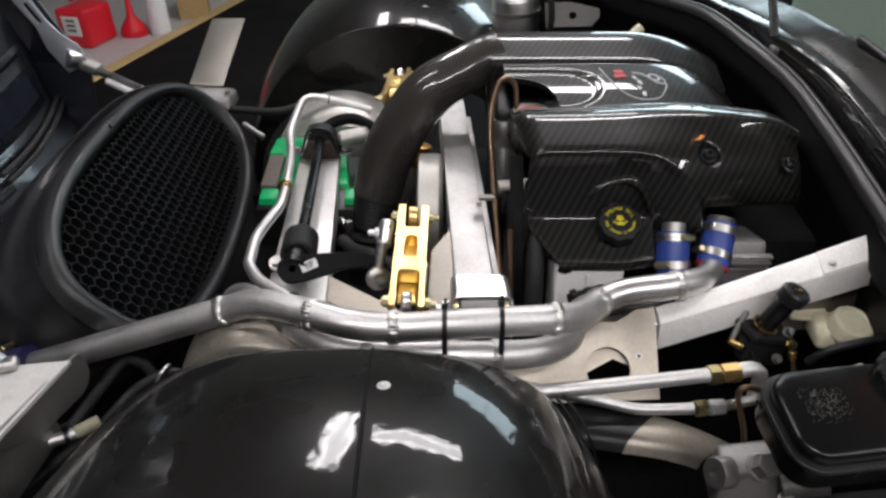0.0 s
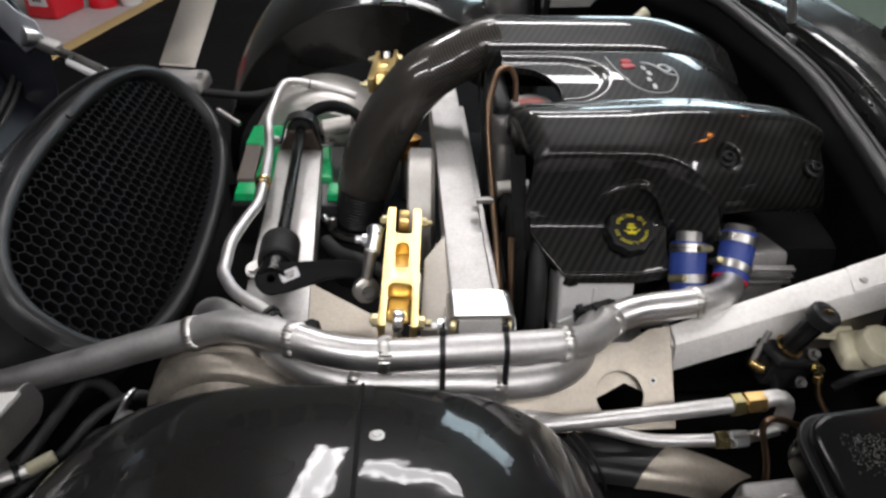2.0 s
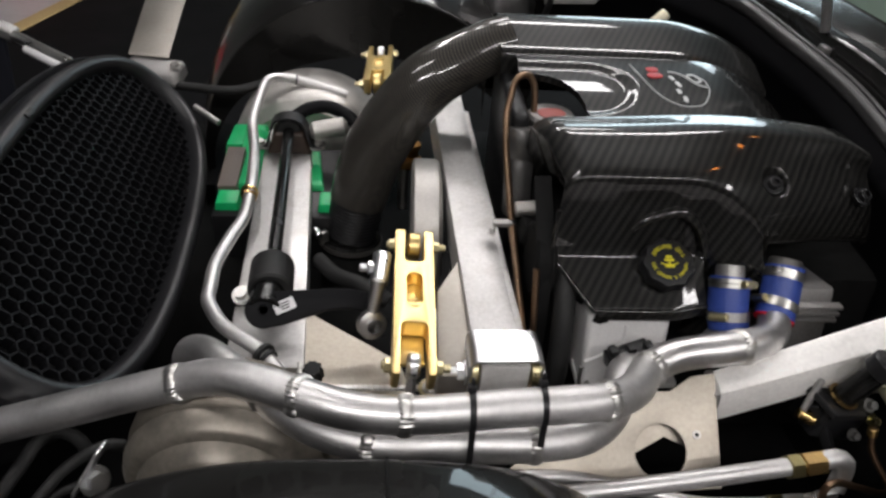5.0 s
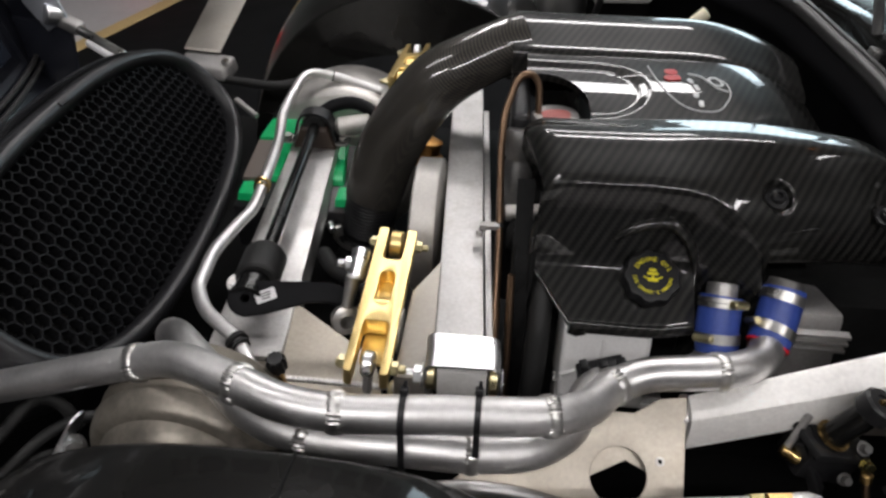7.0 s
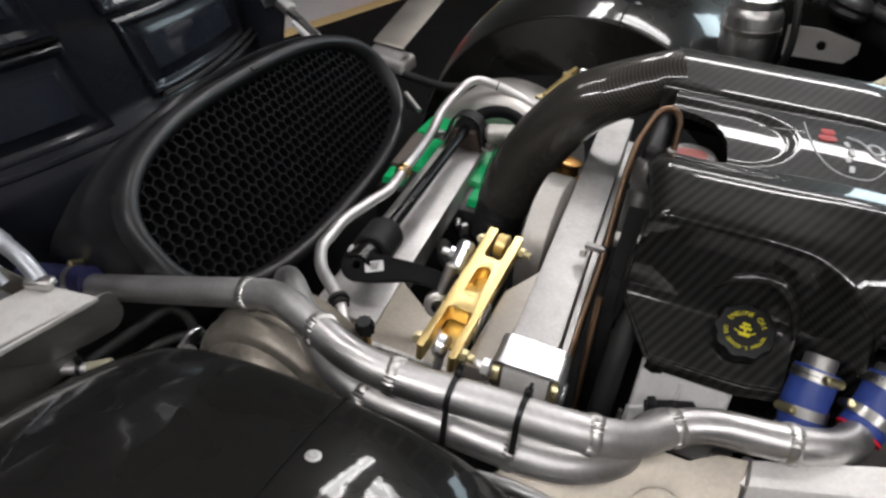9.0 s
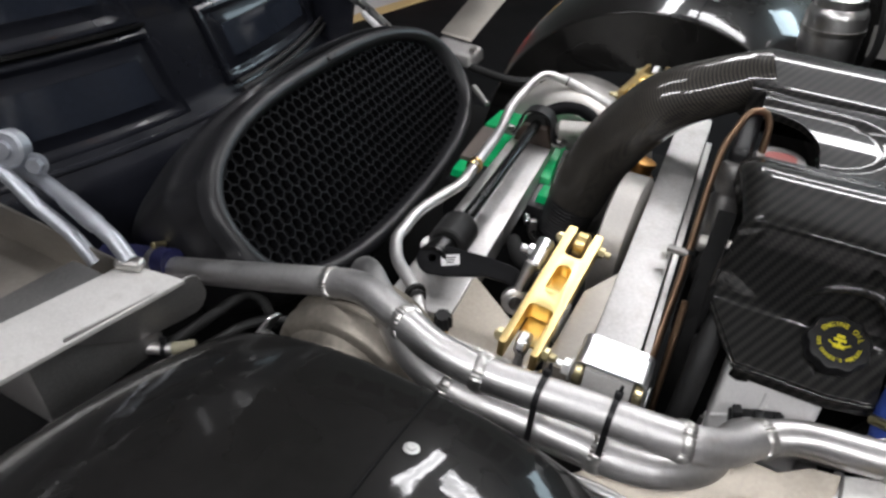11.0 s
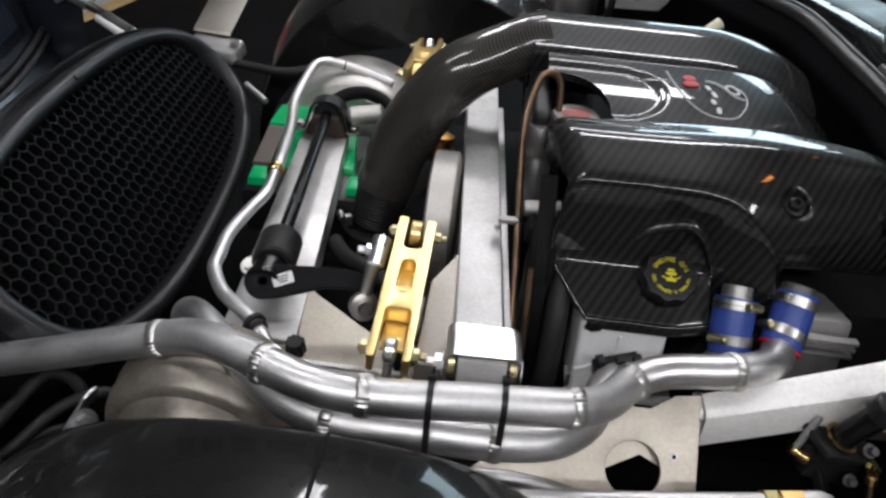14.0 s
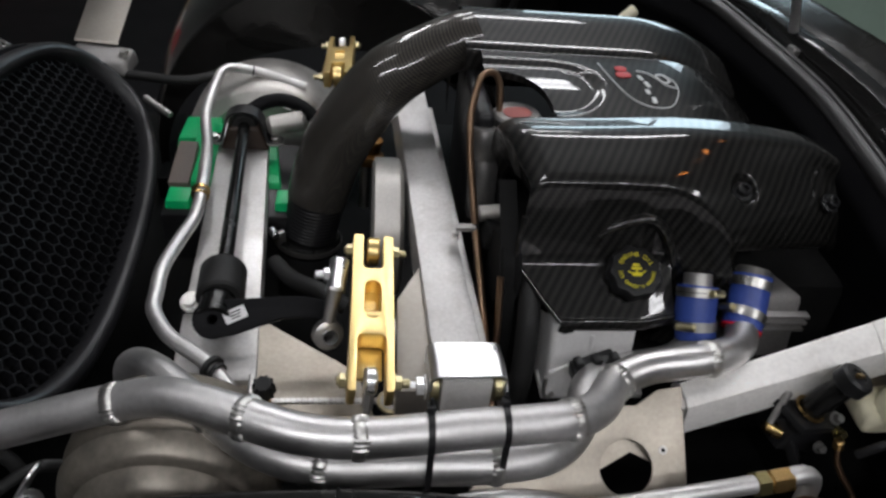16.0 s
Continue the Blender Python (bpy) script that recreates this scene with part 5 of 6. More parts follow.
ec = thing("engine_cover", (0.4, 1.29, 0.7), "lacquered black carbon fibre engine cover with oil cap recess", "engine cover")
xs = list(np.linspace(0.13, 0.165, 8)) + list(np.linspace(0.175, 0.34, 14)) + list(np.linspace(0.35, 0.48, 56)) + list(np.linspace(0.49, 0.565, 8)) + list(np.linspace(0.57, 0.63, 26))
rows = [cover_row(x) for x in xs]
xs_near, rows_near = list(xs), list(rows)
rows += [[(0.634, y + 0.004, z - 0.01) for x, y, z in rows[-1]], [(0.636, y + 0.01, min(z, 0.76)) for x, y, z in rows[-1]]]
skirt = [(p[0] + 0.03, p[1] + 0.006, p[2] - 0.02 - 0.05 * ease((p[1] - 0.93) / 0.06)) for p in rows[0]]
near = grid_mesh([skirt, [(p[0] + 0.001, p[1], p[2] - 0.003) for p in rows[0]]] + rows)
bmesh.ops.recalc_face_normals(near, faces=near.faces)
part("near_half", near, CARBON, ec, sharp=75)
FAR_KNOTS = [(1.396, 0.85), (1.396, 0.868), (1.397, 0.88), (1.4, 0.888), (1.406, 0.8925), (1.414, 0.896), (1.43, 0.901), (1.45, 0.9075), (1.465, 0.912), (1.478, 0.9155), (1.49, 0.9175), (1.505, 0.9185),
             (1.52, 0.917), (1.545, 0.905), (1.57, 0.88), (1.6, 0.84), (1.62, 0.79), (1.625, 0.72)]
FAR = [(p.y, p.z) for p in curve_points([(0, y, z) for y, z in FAR_KNOTS], 0.003)]
xs = list(np.linspace(0.1, 0.3, 12)) + list(np.linspace(0.33, 0.6, 18))
rows = [[(x, y, z - 1.5 * max(0.0, x - 0.4) ** 2) for y, z in FAR] for x in xs]
far = grid_mesh([[(0.106, y, z - 0.07) for y, z in FAR], [(0.101, y, z - 0.003) for y, z in FAR]] + rows)
bmesh.ops.recalc_face_normals(far, faces=far.faces)
part("far_half", far, CARBON, ec, sharp=45)
# valley between the halves: a dished panel with a round-ended opening at its front


VALLEY = [(p.y, p.z) for p in curve_points([(0, 1.16, 0.838), (0, 1.19, 0.848), (0, 1.22, 0.856), (0, 1.25, 0.8645), (0, 1.29, 0.8745), (0, 1.34, 0.8825), (0, 1.38, 0.8855), (0, 1.42, 0.886)], 0.004)]


def valley_z(x, y):
    """An arched panel that falls towards the near half and the rear, with a round scoop behind its opening."""
    away = math.hypot(max(0.0, x - 0.235) / 0.082, (y - 1.3) / 0.072)
    scoop = 0.008 * ease((1.05 - away) / 0.28)
    return lerp_profile(VALLEY, y) - scoop - 2.2 * max(0.0, x - 0.43) ** 2


rows = []
for i in range(121):
    row = []
    for j in range(61):
        y = 1.17 + 0.232 * j / 60
        # the opening ends in an arc, which the panel's front edge follows
        e = abs(y - 1.225) / 0.118
        front = 0.125 + (0.101 * (1 - e ** 2.5) ** 0.4 if e < 1 else 0.0)
        x = front + (0.6 - front) * i / 120
        row.append((x, y, valley_z(x, y)))
    rows.append(row)
val = grid_mesh([[(p[0] + 0.002, p[1], p[2] - 0.012) for p in rows[0]]] + rows)
bmesh.ops.recalc_face_normals(val, faces=val.faces)
part("valley_panel", val, CARBON, ec, sharp=50)
for c, n in DIMPLES:
    part("bolt", lathe(c - n * 0.0125, n, [(-0.002, 0.0), (-0.002, 0.0145), (0.0015, 0.0145), (0.0025, 0.0095), (0.009, 0.0092), (0.0105, 0.0075), (0.0105, 0.0045), (0.006, 0.004), (0.006, 0)], 32), BLACK_PLASTIC, ec, "black bolt sunk in a round dimple")
edge = [rows_near[0][k] for k in range(9, 1, -1)] + [r[2] for x, r in zip(xs_near, rows_near) if x < 0.36]
part("lip_edge", sweep([(x, y - 0.0005, z + 0.0005) for x, y, z in edge], 0.0036, 12, step=0.006), CARBON, ec, "rolled lip of the oil cap recess")
part("raised_rib", sweep([(0.25, 1.007, 0.79), (0.268, 1.01, 0.806), (0.3, 1.0125, 0.817), (0.32, 1.0125, 0.817), (0.342, 1.007, 0.8), (0.352, 0.998, 0.778), (0.358, 0.99, 0.757)], 0.0075, 12, radii=lambda k: 0.0035 + 0.0045 * math.sin(math.pi * k)), CARBON, ec)
# emblem: plain shapes in its colours
def inlay(pts, r):
    return sweep([(x, y, valley_z(x, y) + 0.0006) for x, y in pts], r, 6, step=0.006)


part("emblem_line", inlay([(0.321, 1.37), (0.331, 1.325), (0.35, 1.278), (0.366, 1.261), (0.386, 1.252), (0.416, 1.255), (0.432, 1.275), (0.441, 1.3), (0.438, 1.325), (0.428, 1.336)], 0.0011), WHITE_INK, ec, "thin white emblem line")
# thicker pale stroke across the emblem's top
part("emblem_line", inlay([(0.382, 1.348), (0.4, 1.342), (0.411, 1.328), (0.424, 1.308), (0.438, 1.302)], 0.0017), WHITE_INK, ec, "pale stroke across the emblem's top")
for k, (x, y) in enumerate(((0.383, 1.326), (0.39, 1.308), (0.386, 1.288), (0.392, 1.268))):
    part("emblem_bar", plate([rounded(0.007, 0.013 + 0.003 * (k % 2), 0.0025)], 0.0012, pose(x, y, valley_z(x, y) + 0.0012, 8, 0, 20 - 8 * k), 0.0003), WHITE_INK, ec, "small white emblem bar")
part("emblem_badge", plate([rounded(0.02, 0.03, 0.0095), rounded(0.014, 0.022, 0.0065)], 0.0012, pose(0.422, 1.327, valley_z(0.422, 1.327) + 0.0012, 5, 0, 18), 0.0003), WHITE_INK, ec, "oval outline of the emblem")
for y, w in ((1.352, 0.02), (1.333, 0.026)):
    part("emblem_shape", plate([rounded(w, 0.016, 0.007)], 0.0016, pose(0.356, y, valley_z(0.356, y) + 0.0012, 5, 0, 12), 0.0004), RED_INK, ec, "red emblem shape")

# ---- oil filler cap ----
CN = Vector((0, -0.5, 0.866)).normalized()
CC = Vector((0.2995, 0.985, 0.7405))
oc = thing("oil_filler_cap", CC, "black ribbed oil filler cap with yellow lettering", "filler cap")
part("cap", lathe(CC, CN, [(0, 0.024), (0.002, 0.031), (0.006, 0.0365), (0.02, 0.0365), (0.024, 0.034), (0.025, 0.03), (0.0245, 0.0)], 96, lobes=9, lobe=0.0017), BLACK_PLASTIC, oc)
cm = frame_of(CC + CN * 0.0252, (1, 0.0, 0), (0, 0.866, 0.5))


def arc_text(text, r, start, end, size, flip=False):
    b = None
    for k, ch in enumerate(text):
        a = radians(start + (end - start) * k / (len(text) - 1))
        if ch == " ":
            continue
        g = lettering(ch, size, 0.0003)
        m = cm @ Matrix.Translation((r * math.cos(a), r * math.sin(a), 0)) @ Matrix.Rotation(a + (math.pi / 2 if flip else -math.pi / 2), 4, "Z")
        bmesh.ops.transform(g, matrix=m, verts=g.verts)
        b = join(b, g)
    return b


part("lettering", arc_text("ENGINE OIL", 0.0232, 150, 25, 0.0088), YELLOW_INK, oc, "yellow lettering")
part("lettering", arc_text("SEE OWNER'S MANUAL", 0.0232, 185, 355, 0.0068, True), YELLOW_INK, oc, "yellow lettering")
sym = None
for x, y, w, h, r in ((0, 0.008, 0.009, 0.0035, 0), (0, 0.003, 0.014, 0.0035, 0), (0.0, -0.0055, 0.013, 0.005, 0), (-0.009, -0.003, 0.007, 0.0018, -25), (0.009, -0.0025, 0.008, 0.0018, 30), (0.0, -0.0015, 0.003, 0.004, 0)):
    g = box((x, y, 0.0002), (w, h, 0.0006), (0, 0, r), 0)
    sym = join(sym, g)
bmesh.ops.transform(sym, matrix=cm, verts=sym.verts)
part("symbol", sym, YELLOW_INK, oc, "yellow oil can symbol")

# ---- engine below the cover ----
en = thing("engine", (0.45, 1.29, 0.5), "cast aluminium engine, its block and pulleys toned near-black as shaded under the cover", "engine")
# shade under the cover is put into the near-black block, pulleys, bracket and belt
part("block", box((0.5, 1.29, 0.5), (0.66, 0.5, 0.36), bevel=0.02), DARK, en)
vc = box((0.252, 0.972, 0.622), (0.118, 0.1, 0.125), (-15, 0, 0), 0.01, seg=3)
part("valve_cover", vc, VALVE, en, "pale grey cast valve cover")
part("cover_rib", sweep([(0.195, 0.9195, 0.619), (0.23, 0.924, 0.635), (0.242, 0.926, 0.643), (0.248, 0.93, 0.657), (0.248, 0.936, 0.677)], 0.0035, 8), VALVE, en)
part("cover_flange", box((0.265, 0.939, 0.575), (0.15, 0.05, 0.012), (0, 0, 0), 0.003), VALVE, en)
part("cover_rear", box((0.51, 1.0, 0.665), (0.085, 0.1, 0.1), (-15, 0, 0), 0.01), CAST_GREY, en, "grey rear casting")
for k in range(3):
    part("fin", box((0.515, 0.945, 0.685 + k * 0.012), (0.08, 0.012, 0.005), (0, 0, 0), 0.001), CAST_GREY, en)
part("front_cover", box((0.118, 1.36, 0.66), (0.03, 0.26, 0.38), (0, 0, 0), 0.012, seg=3), BLACK_PLASTIC, en)
part("canister", lathe((0.12, 1.19, 0.69), (0, 0.25, 1), [(0, 0), (0, 0.02), (0.01, 0.023), (0.09, 0.023), (0.096, 0.0195), (0.1, 0.0195), (0.106, 0.0235), (0.14, 0.0235), (0.146, 0.02), (0.146, 0)], 36), CYL_GREY, en, "small grey metal canister")
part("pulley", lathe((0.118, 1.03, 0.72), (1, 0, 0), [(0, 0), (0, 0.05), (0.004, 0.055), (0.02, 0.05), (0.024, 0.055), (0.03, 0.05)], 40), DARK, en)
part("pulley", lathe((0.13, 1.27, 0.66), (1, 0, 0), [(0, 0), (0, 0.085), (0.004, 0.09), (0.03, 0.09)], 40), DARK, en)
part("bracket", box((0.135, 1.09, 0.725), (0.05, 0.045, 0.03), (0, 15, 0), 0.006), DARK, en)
part("pipe_stub", cyl((0.105, 1.12, 0.745), (0.16, 1.12, 0.75), 0.0125, 20), ALU_CAST, en, "grey pipe stub")
part("filler", lathe((0.175, 1.275, 0.785), (0, 0, 1), [(0, 0.03), (0.035, 0.038), (0.045, 0.04), (0.05, 0.036), (0.05, 0)], 40), CAST_GREY, en, "polished cap with a red mark")
part("filler_mark", plate([rounded(0.046, 0.034, 0.015)], 0.001, pose(0.175, 1.274, 0.8358, 0, 0, 8), 0.0003), FADED_RED, en)
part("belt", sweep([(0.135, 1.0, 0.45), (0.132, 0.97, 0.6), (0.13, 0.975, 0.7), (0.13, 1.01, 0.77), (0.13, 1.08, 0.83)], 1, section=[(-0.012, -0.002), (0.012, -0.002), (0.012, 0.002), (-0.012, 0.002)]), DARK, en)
part("hose", sweep([(0.15, 0.92, 0.45), (0.158, 0.925, 0.6), (0.16, 0.95, 0.68), (0.165, 1.0, 0.73)], 0.016, 18), RUBBER, en)
part("dipstick_tube", sweep([(0.125, 0.94, 0.5), (0.12, 0.95, 0.65), (0.118, 0.98, 0.74)], 0.005, 10), COPPER, en)
pl = thing("sensor_plug", (0.235, 0.885, 0.67), "black ribbed plastic wiring plug behind the coolant pipe", "plug")
part("body", box((0.243, 0.895, 0.658), (0.062, 0.024, 0.026), (0, -12, 12), 0.003), BLACK_PLASTIC, pl)
for x in (0.215, 0.239, 0.262):
    part("rib", box((x + 0.004, 0.89, 0.675 + (x - 0.239) * 0.2), (0.011, 0.014, 0.014), (0, -12, 12), 0.002), BLACK_PLASTIC, pl)
solo("wire_hook", sweep([(0.185, 0.90, 0.63), (0.186, 0.9, 0.60), (0.192, 0.898, 0.593), (0.2, 0.9, 0.6)], 0.003, 8), STEEL, "small bent steel hook", "hook")

# ---- brown copper-nickel line ----
cl = thing("fuel_line", (0.08, 1.1, 0.7), "brown copper-nickel line clipped beside the beam", "pipe")
part("pipe", sweep([(0.105, 0.86, 0.62), (0.101, 0.92, 0.66), (0.1, 1.0, 0.695), (0.098, 1.09, 0.733), (0.094, 1.15, 0.78), (0.092, 1.2, 0.82), (0.094, 1.235, 0.852), (0.101, 1.257, 0.87), (0.11, 1.28, 0.888), (0.121, 1.29, 0.893), (0.134, 1.296, 0.89), (0.143, 1.294, 0.876), (0.146, 1.285, 0.85), (0.145, 1.27, 0.8)], 0.0056, 16, step=0.006), COPPER, cl)
part("clip", box((0.083, 1.093, 0.738), (0.03, 0.012, 0.008), (0, 0, 0), 0.002), CAST_GREY, cl)
part("clip_band", lathe((0.0975, 1.093, 0.732), (-0.1, 0.85, 0.5), [(0, 0.0062), (0, 0.0085), (0.008, 0.0085), (0.008, 0.0062)], 18), RUBBER, cl)
part("clip_screw", bolt((0.068, 1.09, 0.722), (0, -0.2, 1), 0.005, 0.01), STEEL, cl)

# ---- brake lines, master cylinder and what stands round it ----
def union(t, p, d, r, mat, label):
    p, d = Vector(p), Vector(d).normalized()
    a = part("nut", hexnut(p, p + d * 0.016, r * 1.08), OLIVE, t, "olive plated nut")
    part("nut", hexnut(p + d * 0.019, p + d * (0.019 + r * 1.95), r * 1.05), mat, t, label)
    part("collar", cyl(p + d * 0.016, p + d * 0.022, r * 0.8), mat, t)
    return a


b1_ = thing("brake_pipe", (0.2, 0.69, 0.68), "bright aluminium brake pipe with a brass union", "pipe", "brake pipes")
part("pipe", sweep([(-0.05, 0.69, 0.6), (0.05, 0.682, 0.645), (0.14, 0.686, 0.654), (0.26, 0.698, 0.658), (0.386, 0.713, 0.662)], 0.0105, 20), ALU_TUBE, b1_)
union(b1_, (0.386, 0.713, 0.661), (1, 0.13, 0.03), 0.014, BRASS, "brass union nut")
part("elbow", sweep([(0.43, 0.719, 0.664), (0.45, 0.722, 0.666), (0.464, 0.722, 0.657), (0.468, 0.72, 0.635), (0.462, 0.712, 0.618)], 0.0112, 18), ALU_TUBE, b1_)
b2_ = thing("brake_pipe", (0.25, 0.67, 0.62), "bright aluminium brake pipe with a plated union", "pipe", "brake pipes")
part("pipe", sweep([(0.02, 0.725, 0.61), (0.08, 0.728, 0.622), (0.143, 0.728, 0.619), (0.191, 0.724, 0.611), (0.242, 0.715, 0.606), (0.28, 0.706, 0.602), (0.305, 0.702, 0.603), (0.37, 0.694, 0.614)], 0.0085, 18), ALU_TUBE, b2_)
union(b2_, (0.372, 0.694, 0.614), (1, 0.02, 0.06), 0.0115, ZINC, "plated steel union nut")
part("tail", cyl((0.41, 0.695, 0.616), (0.46, 0.708, 0.618), 0.0075), STEEL, b2_)
solo("copper_brake_line", sweep([(0.452, 0.675, 0.54), (0.446, 0.682, 0.58), (0.432, 0.688, 0.622), (0.425, 0.69, 0.645), (0.427, 0.691, 0.656), (0.44, 0.696, 0.655), (0.49, 0.712, 0.621), (0.55, 0.73, 0.58), (0.568, 0.738, 0.572), (0.574, 0.75, 0.572), (0.564, 0.763, 0.586), (0.549, 0.775, 0.609), (0.54, 0.783, 0.645)], 0.0045, 10), COPPER, "bent brown copper brake line", "pipe")

rs = thing("brake_reservoir", (0.5, 0.57, 0.75), "black brake fluid reservoir with a ribbed cap", "reservoir")
rm = frame_of((0.5, 0.558, 0.756), (0.99, 0.1, 0.05), (-0.1, 0.96, 0.2))
def rbox(w, h, r, d, z, bev):
    b = outline_mesh([rounded(w, h, r, 8)], d, bev, 3)
    bmesh.ops.transform(b, matrix=rm @ Matrix.Translation((0, 0, z)), verts=b.verts)
    return b
part("tank", rbox(0.19, 0.11, 0.028, 0.05, -0.035, 0.006), BLACK_GLOSS, rs)
part("rim", rbox(0.205, 0.126, 0.034, 0.008, -0.011, 0.003), BLACK_PLASTIC, rs)
part("lid", rbox(0.18, 0.1, 0.025, 0.024, 0.0, 0.009), BLACK_GLOSS, rs)
sp = None
rnd = random.Random(4)
for k in range(260):
    g = box((-0.048 + rnd.triangular(-0.03, 0.03), 0.008 + rnd.triangular(-0.026, 0.026), 0.0122), (0.0007, 0.0007, 0.0004), bevel=0)
    bmesh.ops.transform(g, matrix=rm, verts=g.verts)
    sp = join(sp, g)
tagged(part("print", sp, SPECK, rs), "faded white print", kind="stuff")
cp = part("cap", lathe(rm @ Vector((0.058, 0.03, 0.01)), rm.to_3x3() @ Vector((0, 0, 1)), [(0, 0.032), (0.016, 0.032), (0.02, 0.028), (0.02, 0)], 60, lobes=14, lobe=0.0015), BLACK_PLASTIC, rs)
for k in range(9):
    g = box((0.058 - 0.016 + k * 0.004, 0.03 + (k % 3) * 0.003, 0.0306), (0.0016, 0.014 - (k % 2) * 0.005, 0.0004), bevel=0)
    bmesh.ops.transform(g, matrix=rm, verts=g.verts)
    part("print_bar", g, WHITE_INK, cp)

mc = thing("master_cylinder", (0.41, 0.59, 0.6), "cast aluminium master cylinder with a plated plug", "master cylinder")
part("body", hull_box([(0.372, 0.575, 0.54), (0.46, 0.57, 0.54), (0.46, 0.64, 0.54), (0.38, 0.64, 0.54),
                       (0.372, 0.585, 0.61), (0.455, 0.578, 0.618), (0.455, 0.635, 0.622), (0.38, 0.63, 0.615)], 0.01, seg=3), CYL_GREY, mc)
part("flange", lathe((0.372, 0.592, 0.6), (-1, -0.35, 0.3), [(-0.02, 0.022), (0, 0.022), (0.003, 0.02), (0.003, 0.008), (-0.01, 0.0065), (-0.01, 0)], 32), CYL_GREY, mc)
part("plug", hexnut((0.428, 0.59, 0.614), (0.43, 0.578, 0.636), 0.0165, cyl((0.428, 0.593, 0.61), (0.428, 0.588, 0.617), 0.019)), CAST_GREY, mc, "plain hexagonal plug")
part("neck", cyl((0.45, 0.58, 0.59), (0.51, 0.58, 0.6), 0.022), DARK_CAST, mc)
part("bolt", bolt((0.455, 0.56, 0.585), (0.3, -0.7, 0.6), 0.009, 0.01), CAST_GREY, mc)
part("mounting_post", box((0.42, 0.61, 0.4), (0.05, 0.05, 0.304), bevel=0.003), DARK, mc)
part("lower_body", cyl((0.47, 0.54, 0.57), (0.62, 0.55, 0.58), 0.03), DARK, mc)

rg = thing("pressure_regulator", (0.510, 0.8, 0.65), "black brake pressure regulator with a round knob", "regulator")
RA = Vector((0.32, -0.12, 0.9)).normalized()
RB = Vector((0.498, 0.81, 0.668))
part("knob", lathe(RB + RA * 0.064, RA, [(0, 0.018), (0.002, 0.021), (0.019, 0.021), (0.022, 0.018), (0.022, 0.01), (0.02, 0.009), (0.02, 0)], 36), BLACK_PLASTIC, rg)
part("adjuster", box(RB + RA * 0.086, (0.014, 0.005, 0.005), (0, 18, 15), 0.001), BRASS, rg)
part("stem", cyl(RB, RB + RA * 0.066, 0.015), BLACK_GLOSS, rg)
part("ring", lathe(RB + RA * 0.006, RA, [(0, 0.016), (0, 0.0195), (0.0035, 0.0195), (0.0035, 0.016)], 26), BRASS, rg)
part("flange", box(RB - RA * 0.006, (0.062, 0.055, 0.01), (0, 18, 15), 0.002), BLACK_PLASTIC, rg)
part("body", box((0.505, 0.82, 0.635), (0.07, 0.05, 0.06), (0, 18, 8), 0.006), BLACK_PLASTIC, rg)
part("arm", bar((0.47, 0.81, 0.66), (0.5, 0.785, 0.6), 0.016, 0.012), BLACK_PLASTIC, rg)
part("flange_bolt", bolt((0.533, 0.80, 0.668), (0.2, -0.6, 0.7), 0.006, 0.008), CYL_GREY, rg)
part("fitting", bolt((0.538, 0.79, 0.652), (0.1, -0.8, 0.5), 0.0055, 0.01), OLIVE, rg)
part("fitting", bolt((0.522, 0.787, 0.626), (0.1, -0.8, 0.5), 0.0055, 0.008), CYL_GREY, rg)
part("olive", cyl((0.54, 0.783, 0.645), (0.542, 0.78, 0.632), 0.0065), BRASS, rg)
part("tee", cyl((0.452, 0.81, 0.643), (0.472, 0.80, 0.638), 0.0085), BRASS, rg, "brass tee")
part("stalk", cyl((0.475, 0.825, 0.69), (0.456, 0.808, 0.648), 0.0045), CAST_GREY, rg)
cr = thing("clutch_reservoir", (0.63, 0.8, 0.68), "cream translucent plastic fluid reservoir with a screw cap", "reservoir")
part("tank", hull_box([(0.585, 0.80, 0.63), (0.66, 0.80, 0.63), (0.66, 0.87, 0.63), (0.59, 0.86, 0.63),
                       (0.585, 0.803, 0.66), (0.645, 0.805, 0.665), (0.645, 0.855, 0.672), (0.59, 0.85, 0.67)], 0.012, seg=3), CREAM, cr)
part("screw_cap", lathe((0.634, 0.815, 0.664), (0.12, -0.25, 0.95), [(-0.006, 0.0315), (0.014, 0.0315), (0.019, 0.029), (0.0195, 0.024), (0.0175, 0.022), (0.0175, 0)], 44, lobes=16, lobe=0.0008), CREAM, cr, "ribbed cream screw cap")
part("spout", cyl((0.62, 0.75, 0.64), (0.625, 0.735, 0.638), 0.014), CREAM, cr)
part("pipe", sweep([(0.556, 0.765, 0.64), (0.567, 0.76, 0.659), (0.583, 0.758, 0.673), (0.601, 0.757, 0.681), (0.63, 0.757, 0.69), (0.69, 0.76, 0.695), (0.75, 0.765, 0.69)], 0.006, 12), BLACK_PLASTIC, cr)
part("bracket", hull_box([(0.56, 0.845, 0.655), (0.62, 0.84, 0.655), (0.62, 0.865, 0.66), (0.56, 0.865, 0.66), (0.56, 0.845, 0.66), (0.62, 0.84, 0.66), (0.62, 0.865, 0.665), (0.56, 0.865, 0.665)], 0.001), CREAM, cr)
fg = thing("arch_flange", (0.33, 0.7, 0.54), "tan-grey curved sheet beside the wheel arch with a dark end", "flange")
